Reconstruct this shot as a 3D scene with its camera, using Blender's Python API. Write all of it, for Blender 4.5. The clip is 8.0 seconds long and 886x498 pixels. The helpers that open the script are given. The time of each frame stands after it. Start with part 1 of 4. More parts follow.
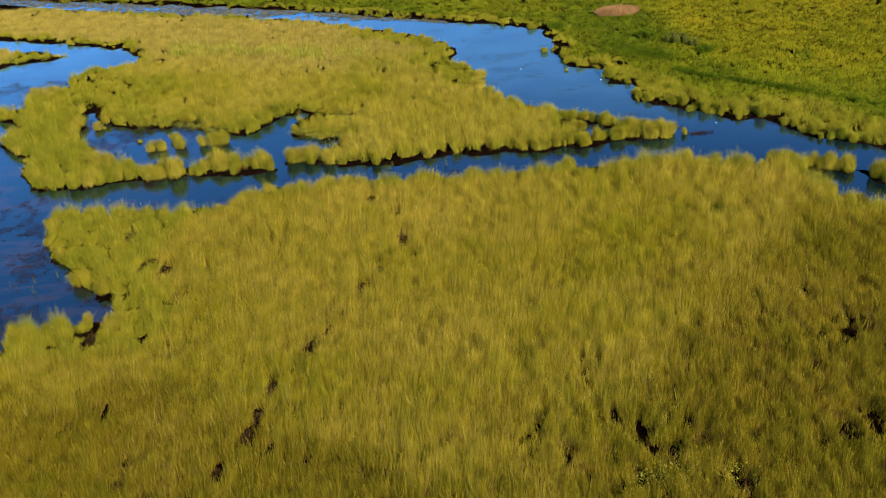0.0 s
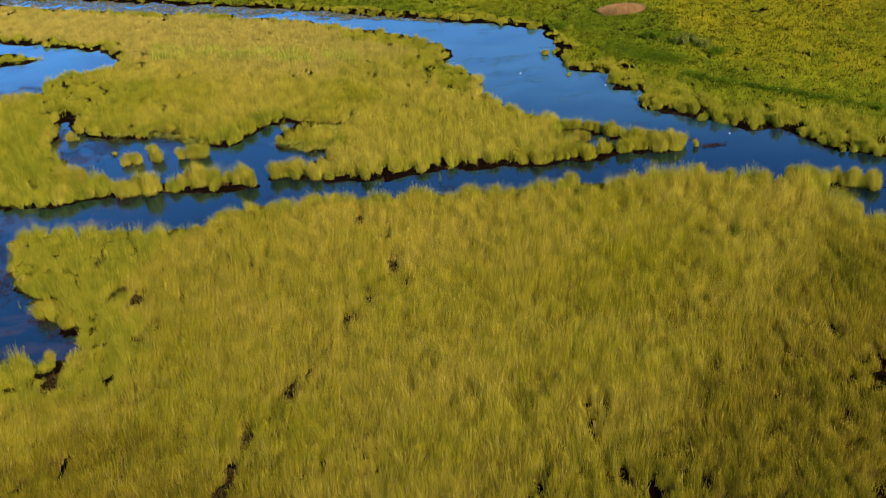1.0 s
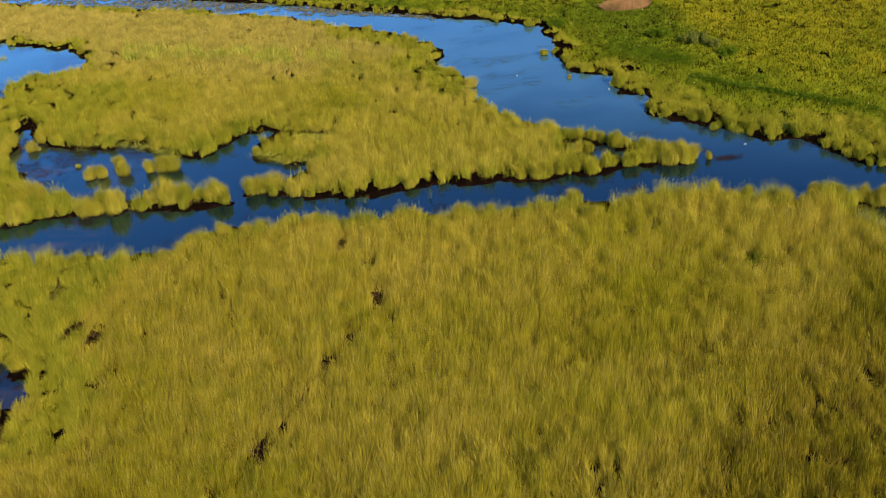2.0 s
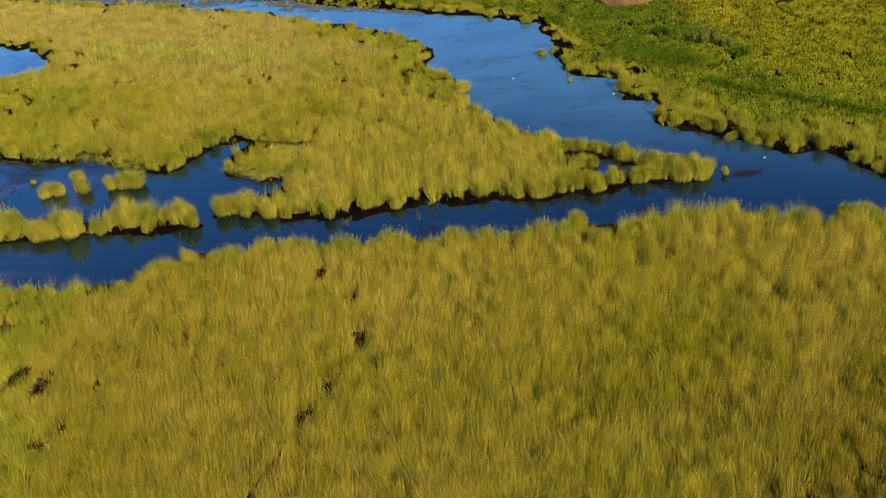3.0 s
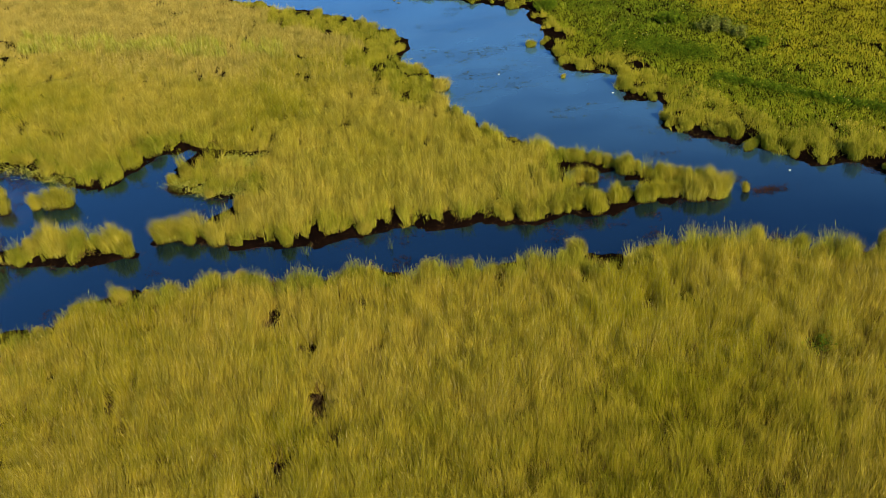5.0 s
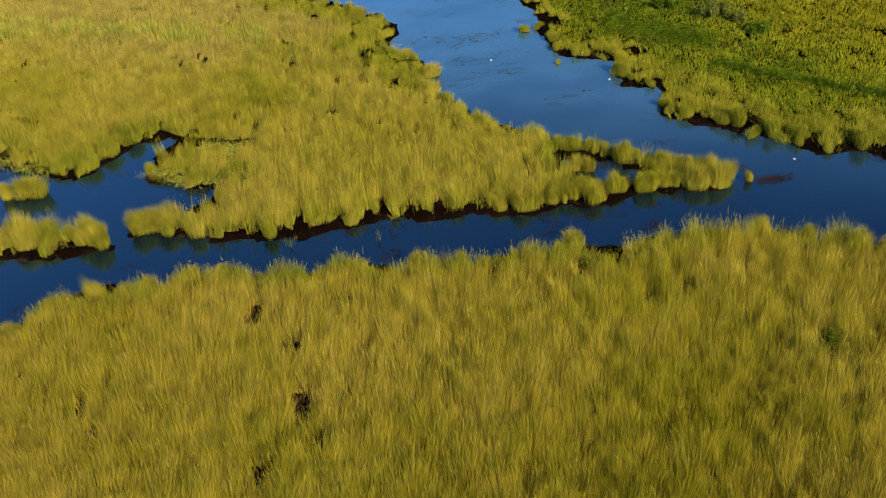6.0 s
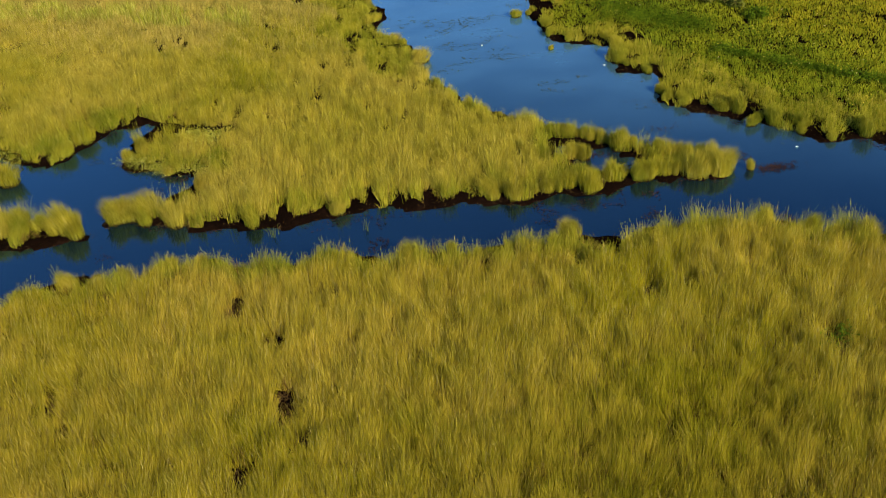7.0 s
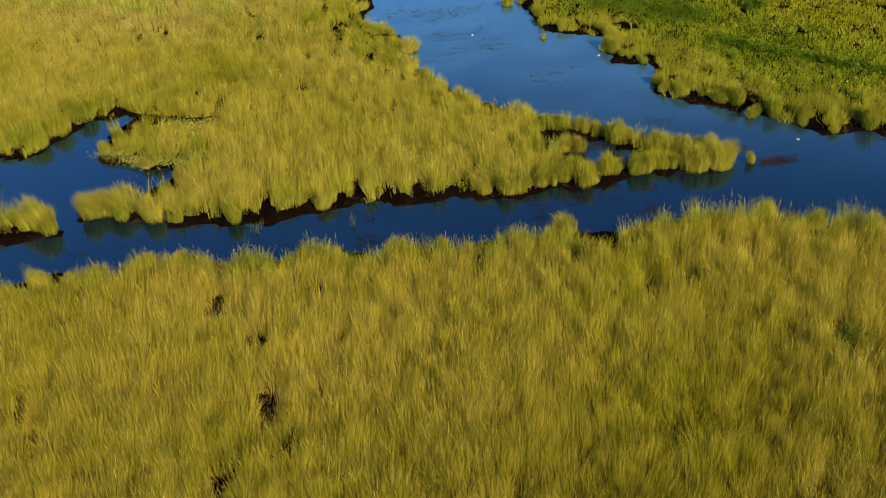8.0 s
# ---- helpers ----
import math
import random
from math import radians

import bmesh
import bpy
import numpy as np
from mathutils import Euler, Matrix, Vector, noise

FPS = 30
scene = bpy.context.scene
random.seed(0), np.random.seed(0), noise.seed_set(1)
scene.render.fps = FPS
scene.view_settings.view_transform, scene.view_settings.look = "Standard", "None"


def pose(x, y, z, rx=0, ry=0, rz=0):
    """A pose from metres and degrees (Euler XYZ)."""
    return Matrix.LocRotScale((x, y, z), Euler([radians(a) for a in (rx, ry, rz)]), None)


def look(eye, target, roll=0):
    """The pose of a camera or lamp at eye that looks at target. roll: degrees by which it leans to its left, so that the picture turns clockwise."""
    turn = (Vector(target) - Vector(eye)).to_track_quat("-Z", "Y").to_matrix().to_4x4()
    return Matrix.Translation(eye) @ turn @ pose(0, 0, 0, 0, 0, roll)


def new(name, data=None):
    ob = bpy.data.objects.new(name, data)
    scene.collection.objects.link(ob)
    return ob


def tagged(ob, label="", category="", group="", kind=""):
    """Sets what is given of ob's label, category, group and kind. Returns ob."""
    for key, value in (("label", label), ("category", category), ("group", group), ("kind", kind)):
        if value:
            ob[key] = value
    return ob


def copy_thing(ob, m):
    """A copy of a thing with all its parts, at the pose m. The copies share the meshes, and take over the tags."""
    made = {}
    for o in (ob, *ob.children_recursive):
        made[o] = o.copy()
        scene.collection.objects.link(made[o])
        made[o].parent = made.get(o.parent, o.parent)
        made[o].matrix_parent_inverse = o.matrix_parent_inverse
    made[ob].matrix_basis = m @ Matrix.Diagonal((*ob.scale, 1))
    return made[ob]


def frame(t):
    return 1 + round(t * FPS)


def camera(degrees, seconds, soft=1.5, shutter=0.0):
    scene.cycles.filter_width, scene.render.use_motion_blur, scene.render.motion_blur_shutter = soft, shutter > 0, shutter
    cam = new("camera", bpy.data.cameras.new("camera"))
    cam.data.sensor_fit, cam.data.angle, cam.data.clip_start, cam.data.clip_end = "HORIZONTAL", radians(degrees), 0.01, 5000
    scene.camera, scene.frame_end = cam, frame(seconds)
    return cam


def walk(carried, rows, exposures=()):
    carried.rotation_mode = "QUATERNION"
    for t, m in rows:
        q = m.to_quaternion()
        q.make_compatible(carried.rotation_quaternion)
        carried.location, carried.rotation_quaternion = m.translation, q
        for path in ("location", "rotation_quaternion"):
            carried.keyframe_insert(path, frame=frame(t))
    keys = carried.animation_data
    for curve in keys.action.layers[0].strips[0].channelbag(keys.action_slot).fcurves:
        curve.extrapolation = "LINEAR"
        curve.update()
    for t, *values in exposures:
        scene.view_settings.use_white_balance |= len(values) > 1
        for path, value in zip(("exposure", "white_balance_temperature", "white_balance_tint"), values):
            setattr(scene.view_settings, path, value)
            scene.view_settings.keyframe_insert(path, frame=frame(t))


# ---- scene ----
# ---------------------------------------------------------------- camera
cam = camera(50.0, 8.0, soft=1.0)
# seconds, eye, the spot on the ground looked at, lean
PATH = [
    (0, (-0.000, -0.000, 24.000), (-0.000, 36.984, 0.000), -5.61),
    (0.5, (0.246, 1.812, 23.826), (0.180, 37.998, 0.000), -5.78),
    (1, (0.481, 3.795, 23.607), (0.398, 39.062, 0.000), -5.90),
    (1.5, (0.690, 5.913, 23.295), (0.652, 40.067, 0.000), -5.96),
    (3, (1.222, 12.459, 22.099), (1.441, 42.950, 0.000), -6.11),
    (3.5, (1.392, 14.581, 21.763), (1.689, 43.945, 0.000), -6.19),
    (4, (1.586, 16.243, 21.374), (1.986, 44.529, 0.000), -6.20),
    (5.5, (1.815, 18.849, 20.039), (2.580, 44.560, 0.000), -5.79),
    (6, (1.778, 19.384, 19.557), (2.698, 44.259, 0.000), -5.54),
    (6.5, (1.697, 19.861, 19.067), (2.824, 43.950, 0.000), -5.17),
    (7, (1.638, 20.367, 18.619), (2.949, 43.708, 0.000), -4.81),
    (7.5, (1.620, 20.859, 18.229), (3.094, 43.555, 0.000), -4.46),
    (8, (1.597, 21.313, 17.893), (3.220, 43.465, 0.000), -4.19),
]
walk(cam, [(t, look(eye, target, roll)) for t, eye, target, roll in PATH], [(0.0, 1.03), (4.0, 1.03), (8.0, 1.04)])

# ---------------------------------------------------------------- light
SUN_AZIMUTH, SUN_HEIGHT = 148.0, 31.0   # degrees clockwise from +y, above the horizon
world = bpy.data.worlds.new("sky")
scene.world = world
world.use_nodes = True
wn = world.node_tree
wn.nodes.clear()
sky = wn.nodes.new("ShaderNodeTexSky")
sky.sky_type, sky.sun_disc = "NISHITA", False
sky.sun_elevation, sky.sun_rotation = radians(SUN_HEIGHT), radians(SUN_AZIMUTH)
sky.air_density, sky.dust_density, sky.ozone_density = 1.0, 0.8, 4.0
bg = wn.nodes.new("ShaderNodeBackground")
bg.inputs["Strength"].default_value = 0.12
wo = wn.nodes.new("ShaderNodeOutputWorld")
deep = wn.nodes.new("ShaderNodeHueSaturation")
deep.inputs["Saturation"].default_value = 1.08
wn.links.new(sky.outputs[0], deep.inputs["Color"])
wn.links.new(deep.outputs[0], bg.inputs[0])
wn.links.new(bg.outputs[0], wo.inputs[0])

sun_data = bpy.data.lights.new("sun", "SUN")
sun_data.energy, sun_data.angle, sun_data.color = 5.0, radians(0.5), (1.0, 0.855, 0.60)
sun = new("sun", sun_data)
_a, _e = radians(SUN_AZIMUTH), radians(SUN_HEIGHT)
sun.matrix_world = look((80 * math.sin(_a) * math.cos(_e), 80 * math.cos(_a) * math.cos(_e), 80 * math.sin(_e)), (0, 0, 0))


# ---------------------------------------------------------------- materials
def material(name):
    m = bpy.data.materials.new(name)
    m.use_nodes = True
    m.node_tree.nodes.clear()
    return m, m.node_tree.nodes, m.node_tree.links


def ramp(nodes, stops):
    r = nodes.new("ShaderNodeValToRGB")
    while len(r.color_ramp.elements) < len(stops):
        r.color_ramp.elements.new(0.5)
    for e, (p, c) in zip(r.color_ramp.elements, stops):
        e.position, e.color = p, (*c, 1)
    return r


def noise_at(nodes, links, coord, scale, detail=3.0, rough=0.6, stretch=None):
    n = nodes.new("ShaderNodeTexNoise")
    n.inputs["Scale"].default_value, n.inputs["Detail"].default_value, n.inputs["Roughness"].default_value = scale, detail, rough
    if stretch:
        mp = nodes.new("ShaderNodeMapping")
        mp.inputs["Scale"].default_value = stretch
        links.new(coord, mp.inputs[0])
        coord = mp.outputs[0]
    links.new(coord, n.inputs["Vector"])
    return n


def mixed(nodes, links, kind, fac, a, b):
    m = nodes.new("ShaderNodeMix")
    m.data_type, m.blend_type = "RGBA", kind
    for value, slot in ((fac, 0), (a, 6), (b, 7)):
        if hasattr(value, "is_linked"):
            links.new(value, m.inputs[slot])
        elif slot == 0:
            m.inputs[0].default_value = value
        else:
            m.inputs[slot].default_value = (*value, 1)
    return m.outputs[2]


def leaf_material(name, blades, patch_a, patch_b, patch=0.35, patch_size=0.12, through_light=0.35, gloss=0.55):
    """Grass and leaves: a ramp over single blades, tinted by two patch colours of the meadow, letting some light through."""
    m, n, l = material(name)
    out = n.new("ShaderNodeOutputMaterial")
    geo = n.new("ShaderNodeNewGeometry")
    col = ramp(n, blades)
    l.new(geo.outputs["Random Per Island"], col.inputs[0])
    big = noise_at(n, l, geo.outputs["Position"], patch_size, 4.0, 0.6)
    pr = ramp(n, [(0.36, patch_a), (0.64, patch_b)])
    l.new(big.outputs["Fac"], pr.inputs[0])
    c = mixed(n, l, "MIX", patch, col.outputs[0], pr.outputs[0])
    small = noise_at(n, l, geo.outputs["Position"], 1.6, 2.0, 0.5)
    sr = ramp(n, [(0.3, (0.74, 0.77, 0.68)), (0.7, (1.24, 1.19, 1.08))])
    l.new(small.outputs["Fac"], sr.inputs[0])
    c = mixed(n, l, "MULTIPLY", 1.0, c, sr.outputs[0])
    b = n.new("ShaderNodeBsdfPrincipled")
    b.inputs["Roughness"].default_value = gloss
    b.inputs["Specular IOR Level"].default_value = 0.0
    l.new(c, b.inputs["Base Color"])
    tr = n.new("ShaderNodeBsdfTranslucent")
    l.new(c, tr.inputs[0])
    mx = n.new("ShaderNodeMixShader")
    mx.inputs[0].default_value = through_light
    l.new(b.outputs[0], mx.inputs[1])
    l.new(tr.outputs[0], mx.inputs[2])
    l.new(mx.outputs[0], out.inputs[0])
    return m


def soil_material(name, a, b, c, scale=0.9, rough=0.85, bump=0.4, turf=False):
    m, n, l = material(name)
    out = n.new("ShaderNodeOutputMaterial")
    geo = n.new("ShaderNodeNewGeometry")
    n1 = noise_at(n, l, geo.outputs["Position"], scale, 6.0, 0.65)
    n2 = noise_at(n, l, geo.outputs["Position"], scale * 14, 4.0, 0.6)
    r = ramp(n, [(0.3, a), (0.55, b), (0.75, c)])
    l.new(n1.outputs["Fac"], r.inputs[0])
    fine = ramp(n, [(0.3, (0.6, 0.6, 0.6)), (0.7, (1.3, 1.3, 1.3))])
    l.new(n2.outputs["Fac"], fine.inputs[0])
    col = mixed(n, l, "MULTIPLY", 1.0, r.outputs[0], fine.outputs[0])
    if turf:
        grown = n.new("ShaderNodeAttribute")
        grown.attribute_name = "turf"
        n3 = noise_at(n, l, geo.outputs["Position"], 0.16, 6.0, 0.65)
        tr = ramp(n, [(0.35, (0.055, 0.065, 0.010)), (0.5, (0.10, 0.10, 0.012)), (0.68, (0.17, 0.135, 0.025))])
        l.new(n3.outputs["Fac"], tr.inputs[0])
        col = mixed(n, l, "MIX", grown.outputs["Fac"], col, mixed(n, l, "MULTIPLY", 1.0, tr.outputs[0], fine.outputs[0]))
    p = n.new("ShaderNodeBsdfPrincipled")
    p.inputs["Roughness"].default_value = rough
    p.inputs["Specular IOR Level"].default_value = 0.0
    l.new(col, p.inputs["Base Color"])
    bm = n.new("ShaderNodeBump")
    bm.inputs["Strength"].default_value, bm.inputs["Distance"].default_value = bump, 0.05
    l.new(n2.outputs["Fac"], bm.inputs["Height"])
    l.new(bm.outputs[0], p.inputs["Normal"])
    l.new(p.outputs[0], out.inputs[0])
    return m


def water_material():
    """Still, peaty water: a dark body with weed, scum and bed showing in places and a sky sheen painted in towards the
    far river, under a mirror of the sky with faint ripples.
    """
    m, n, l = material("water")
    out = n.new("ShaderNodeOutputMaterial")
    geo = n.new("ShaderNodeNewGeometry")
    place = n.new("ShaderNodeSeparateXYZ")
    l.new(geo.outputs["Position"], place.inputs[0])

    def times(a, b):
        t = n.new("ShaderNodeMath")
        t.operation = "MULTIPLY"
        for k, v in enumerate((a, b)):
            if hasattr(v, "is_linked"):
                l.new(v, t.inputs[k])
            else:
                t.inputs[k].default_value = v
        return t.outputs[0]

    def between(value, lo, hi, a, b):
        r = n.new("ShaderNodeMapRange")
        r.interpolation_type = "SMOOTHSTEP"
        for slot, v in zip(("From Min", "From Max", "To Min", "To Max"), (lo, hi, a, b)):
            r.inputs[slot].default_value = v
        l.new(value, r.inputs[0])
        return r.outputs[0]

    n1 = noise_at(n, l, geo.outputs["Position"], 0.35, 4.0, 0.6)
    r = ramp(n, [(0.35, (0.0006, 0.0022, 0.006)), (0.7, (0.001, 0.0036, 0.009))])
    l.new(n1.outputs["Fac"], r.inputs[0])
    c = r.outputs[0]
    scum = noise_at(n, l, geo.outputs["Position"], 0.45, 8.0, 0.68, (0.7, 1.7, 1))
    green = times(between(scum.outputs["Fac"], 0.40, 0.70, 0.1, 1.0), between(place.outputs[1], 53.0, 66.0, 0.0, 0.7))
    c = mixed(n, l, "MIX", green, c, (0.070, 0.110, 0.125))
    # sky reflection painted into the body colour, growing to the north and east
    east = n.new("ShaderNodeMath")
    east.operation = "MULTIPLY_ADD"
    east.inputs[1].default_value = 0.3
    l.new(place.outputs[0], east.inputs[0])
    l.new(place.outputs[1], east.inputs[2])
    sheen = noise_at(n, l, geo.outputs["Position"], 0.3, 6.0, 0.5, (0.8, 1.3, 1))
    c = mixed(n, l, "MIX", times(between(sheen.outputs["Fac"], 0.3, 0.7, 0.7, 1.1), between(east.outputs[0], 48.0, 61.0, 0.02, 0.8)), c, (0.040, 0.100, 0.165))
    bed = noise_at(n, l, geo.outputs["Position"], 0.55, 5.0, 0.6, (0.55, 1.5, 1))
    brown = times(between(bed.outputs["Fac"], 0.47, 0.60, 0.0, 1.0), between(place.outputs[0], -17.0, -11.0, 0.9, 0.0))
    c = mixed(n, l, "MIX", brown, c, (0.020, 0.012, 0.012))
    n2 = noise_at(n, l, geo.outputs["Position"], 5.0, 3.0, 0.55, (0.6, 1.5, 1))
    bm = n.new("ShaderNodeBump")
    bm.inputs["Strength"].default_value, bm.inputs["Distance"].default_value = 0.05, 0.02
    l.new(n2.outputs["Fac"], bm.inputs["Height"])
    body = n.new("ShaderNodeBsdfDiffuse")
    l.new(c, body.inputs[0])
    gloss = n.new("ShaderNodeBsdfGlossy")
    gloss.inputs["Color"].default_value = (0.38, 0.71, 0.97, 1)
    n3 = noise_at(n, l, geo.outputs["Position"], 0.5, 3.0, 0.6, (0.5, 1.6, 1))
    rr = ramp(n, [(0.4, (0.01, 0.01, 0.01)), (0.75, (0.06, 0.06, 0.06))])
    l.new(n3.outputs["Fac"], rr.inputs[0])
    l.new(rr.outputs[0], gloss.inputs["Roughness"])
    l.new(bm.outputs[0], gloss.inputs["Normal"])
    fr = n.new("ShaderNodeFresnel")
    fr.inputs["IOR"].default_value = 1.33
    mx = n.new("ShaderNodeMixShader")
    l.new(times(fr.outputs[0], WATER_GLOSS), mx.inputs[0])
    l.new(body.outputs[0], mx.inputs[1])
    l.new(gloss.outputs[0], mx.inputs[2])
    l.new(mx.outputs[0], out.inputs[0])
    return m


WATER_GLOSS = 3.35
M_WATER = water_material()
# soil blacker than natural peat: shade of gaps and bank feet is in the colour
M_SOIL = soil_material("shaded_peat_soil", (0.0022, 0.0013, 0.001), (0.0042, 0.0022, 0.0014), (0.010, 0.005, 0.003), turf=True)
M_PEAT = soil_material("wet_peat", (0.003, 0.0018, 0.0014), (0.006, 0.0033, 0.0022), (0.013, 0.0065, 0.004), 3.0, 0.6)
M_NEAR = leaf_material("sedge_blades", [(0.0, (0.13, 0.125, 0.010)), (0.35, (0.23, 0.20, 0.014)), (0.7, (0.31, 0.25, 0.022)), (0.9, (0.36, 0.305, 0.08)), (1.0, (0.47, 0.41, 0.20))],
                       (0.21, 0.195, 0.004), (0.345, 0.265, 0.036), 0.5, 0.16)
M_ISLE = leaf_material("island_sedge_blades", [(0.0, (0.14, 0.14, 0.012)), (0.35, (0.23, 0.205, 0.016)), (0.7, (0.295, 0.255, 0.03)), (0.9, (0.35, 0.30, 0.06)), (1.0, (0.45, 0.385, 0.14))],
                       (0.22, 0.21, 0.008), (0.37, 0.295, 0.05), 0.5, 0.14)
M_STRAW = leaf_material("straw_sedge_blades", [(0.0, (0.20, 0.175, 0.03)), (0.4, (0.30, 0.245, 0.055)), (1.0, (0.45, 0.36, 0.12))],
                        (0.26, 0.225, 0.03), (0.36, 0.28, 0.065), 0.4, 0.09)
M_BANK = leaf_material("bank_sedge_blades", [(0.0, (0.10, 0.12, 0.010)), (0.35, (0.19, 0.195, 0.014)), (0.75, (0.29, 0.265, 0.024)), (1.0, (0.46, 0.38, 0.08))],
                       (0.14, 0.165, 0.010), (0.30, 0.26, 0.025), 0.35, 0.2)
M_MEADOW = leaf_material("meadow_grass_blades", [(0.0, (0.09, 0.12, 0.008)), (0.5, (0.17, 0.20, 0.012)), (1.0, (0.28, 0.275, 0.03))],
                         (0.085, 0.135, 0.008), (0.26, 0.26, 0.014), 0.55, 0.12)
M_GREEN = leaf_material("green_sedge_blades", [(0.0, (0.11, 0.115, 0.007)), (0.4, (0.19, 0.175, 0.011)), (0.8, (0.27, 0.225, 0.02)), (1.0, (0.40, 0.33, 0.09))],
                        (0.20, 0.188, 0.004), (0.31, 0.245, 0.026), 0.45, 0.2)
M_RIPE = leaf_material("ripe_grass_blades", [(0.0, (0.15, 0.16, 0.008)), (0.5, (0.25, 0.235, 0.012)), (1.0, (0.38, 0.32, 0.04))],
                       (0.17, 0.18, 0.008), (0.31, 0.265, 0.014), 0.5, 0.15)
M_DARK_SEDGE = leaf_material("dark_sedge_blades", [(0.0, (0.07, 0.068, 0.006)), (0.5, (0.155, 0.135, 0.010)), (0.85, (0.25, 0.20, 0.018)), (1.0, (0.40, 0.32, 0.07))], (0.115, 0.115, 0.005), (0.22, 0.165, 0.015), 0.4, 0.25)
M_LITTER = leaf_material("dead_sedge", [(0.0, (0.03, 0.018, 0.008)), (0.6, (0.07, 0.042, 0.018)), (1.0, (0.16, 0.11, 0.05))], (0.04, 0.025, 0.01), (0.08, 0.05, 0.02), 0.3, 0.4, 0.15)
M_THATCH = leaf_material("dead_thatch", [(0.0, (0.04, 0.022, 0.006)), (0.5, (0.08, 0.052, 0.014)), (1.0, (0.17, 0.12, 0.04))], (0.07, 0.04, 0.009), (0.12, 0.075, 0.018), 0.3, 0.3, 0.15)
M_STEM = soil_material("brown_bark", (0.05, 0.03, 0.015), (0.09, 0.055, 0.03), (0.14, 0.09, 0.05), 20.0)
M_PALE = leaf_material("reed_leaves", [(0.0, (0.14, 0.145, 0.012)), (0.5, (0.26, 0.27, 0.03)), (1.0, (0.46, 0.43, 0.12))], (0.19, 0.21, 0.015), (0.32, 0.31, 0.04), 0.3, 0.3)
M_FORB = leaf_material("broad_leaves", [(0.0, (0.03, 0.06, 0.005)), (0.5, (0.06, 0.105, 0.007)), (1.0, (0.14, 0.18, 0.012))],
                       (0.04, 0.08, 0.005), (0.10, 0.14, 0.008), 0.3, 0.3, gloss=0.8)
M_WILLOW = leaf_material("grey_green_leaves", [(0.0, (0.06, 0.08, 0.012)), (0.5, (0.11, 0.13, 0.02)), (1.0, (0.21, 0.22, 0.05))],
                         (0.07, 0.09, 0.015), (0.14, 0.15, 0.03), 0.2, 0.5, gloss=0.8)
M_RED = leaf_material("red_brown_leaves", [(0.0, (0.21, 0.11, 0.06)), (0.5, (0.33, 0.19, 0.10)), (1.0, (0.42, 0.28, 0.15))],
                      (0.19, 0.085, 0.04), (0.29, 0.15, 0.065), 0.2, 0.5)
M_WEED = leaf_material("floating_weed", [(0.0, (0.012, 0.006, 0.005)), (0.5, (0.026, 0.011, 0.009)), (1.0, (0.06, 0.03, 0.018))],
                       (0.014, 0.008, 0.007), (0.028, 0.016, 0.012), 0.3, 0.4, 0.1, 0.5)
M_PAD = leaf_material("lily_pads", [(0.0, (0.012, 0.018, 0.014)), (0.5, (0.03, 0.04, 0.03)), (1.0, (0.07, 0.085, 0.06))],
                      (0.02, 0.03, 0.02), (0.045, 0.055, 0.04), 0.2, 0.4, 0.1, 0.35)
M_MAT = leaf_material("weed_mats", [(0.0, (0.05, 0.045, 0.03)), (0.5, (0.11, 0.10, 0.065)), (1.0, (0.18, 0.16, 0.11))],
                      (0.07, 0.07, 0.045), (0.14, 0.12, 0.08), 0.3, 0.4, 0.1, 0.5)
M_FLOWER = leaf_material("yellow_petals", [(0.0, (0.45, 0.36, 0.03)), (0.6, (0.6, 0.48, 0.05)), (1.0, (0.7, 0.66, 0.4))],
                         (0.5, 0.4, 0.04), (0.6, 0.5, 0.06), 0.2, 0.5)

# ---------------------------------------------------------------- plan of land and water, metres
NEAR_EDGE = [(-60, 42), (-28.3, 31.7), (-18.8, 32.2), (-19.1, 33.8), (-17.1, 33.8), (-15.4, 33.8), (-15.0, 33.1), (-14.4, 33.5), (-15.1, 35.3), (-17.2, 37.1),
             (-18.9, 39.6), (-19.7, 40.8), (-19.7, 42.1), (-20.4, 43.5), (-19.2, 43.9), (-15.3, 43.0), (-12.9, 42.8), (-11.3, 42.7), (-10.9, 43.4), (-10.4, 43.9),
             (-9.4, 43.9), (-8.2, 44.0), (-6.0, 44.2), (-4.4, 44.3), (-2.8, 43.9), (-0.3, 44.0)]
NEAR_EDGE_EAST = [(1.8, 43.4), (3.4, 43.4), (5.1, 43.3), (6.3, 43.6), (8.4, 42.9), (9.6, 43.3), (11.7, 43.4), (14.6, 42.4), (16.4, 41.7), (17.4, 41.9),
                  (19.6, 41.2), (20.4, 40.6), (18.7, 40.9), (18.1, 39.7), (19.4, 37.7), (20.7, 36.8), (25.1, 34.0), (70, 10), (70, -60), (-60, -60)]
ISLAND_SOUTH = [(13.1, 46.1), (12.8, 45.7), (11.7, 45.9), (10.3, 46.0), (9.3, 45.9), (8.2, 45.8), (6.6, 45.9), (4.7, 46.0), (3.5, 46.1), (2.1, 46.0),
                (0.9, 46.5), (-0.9, 46.2), (-2.0, 46.0), (-3.0, 46.2), (-5.1, 46.2), (-5.7, 46.5), (-6.8, 46.7), (-8.2, 47.3), (-7.9, 47.6), (-6.6, 47.6)]
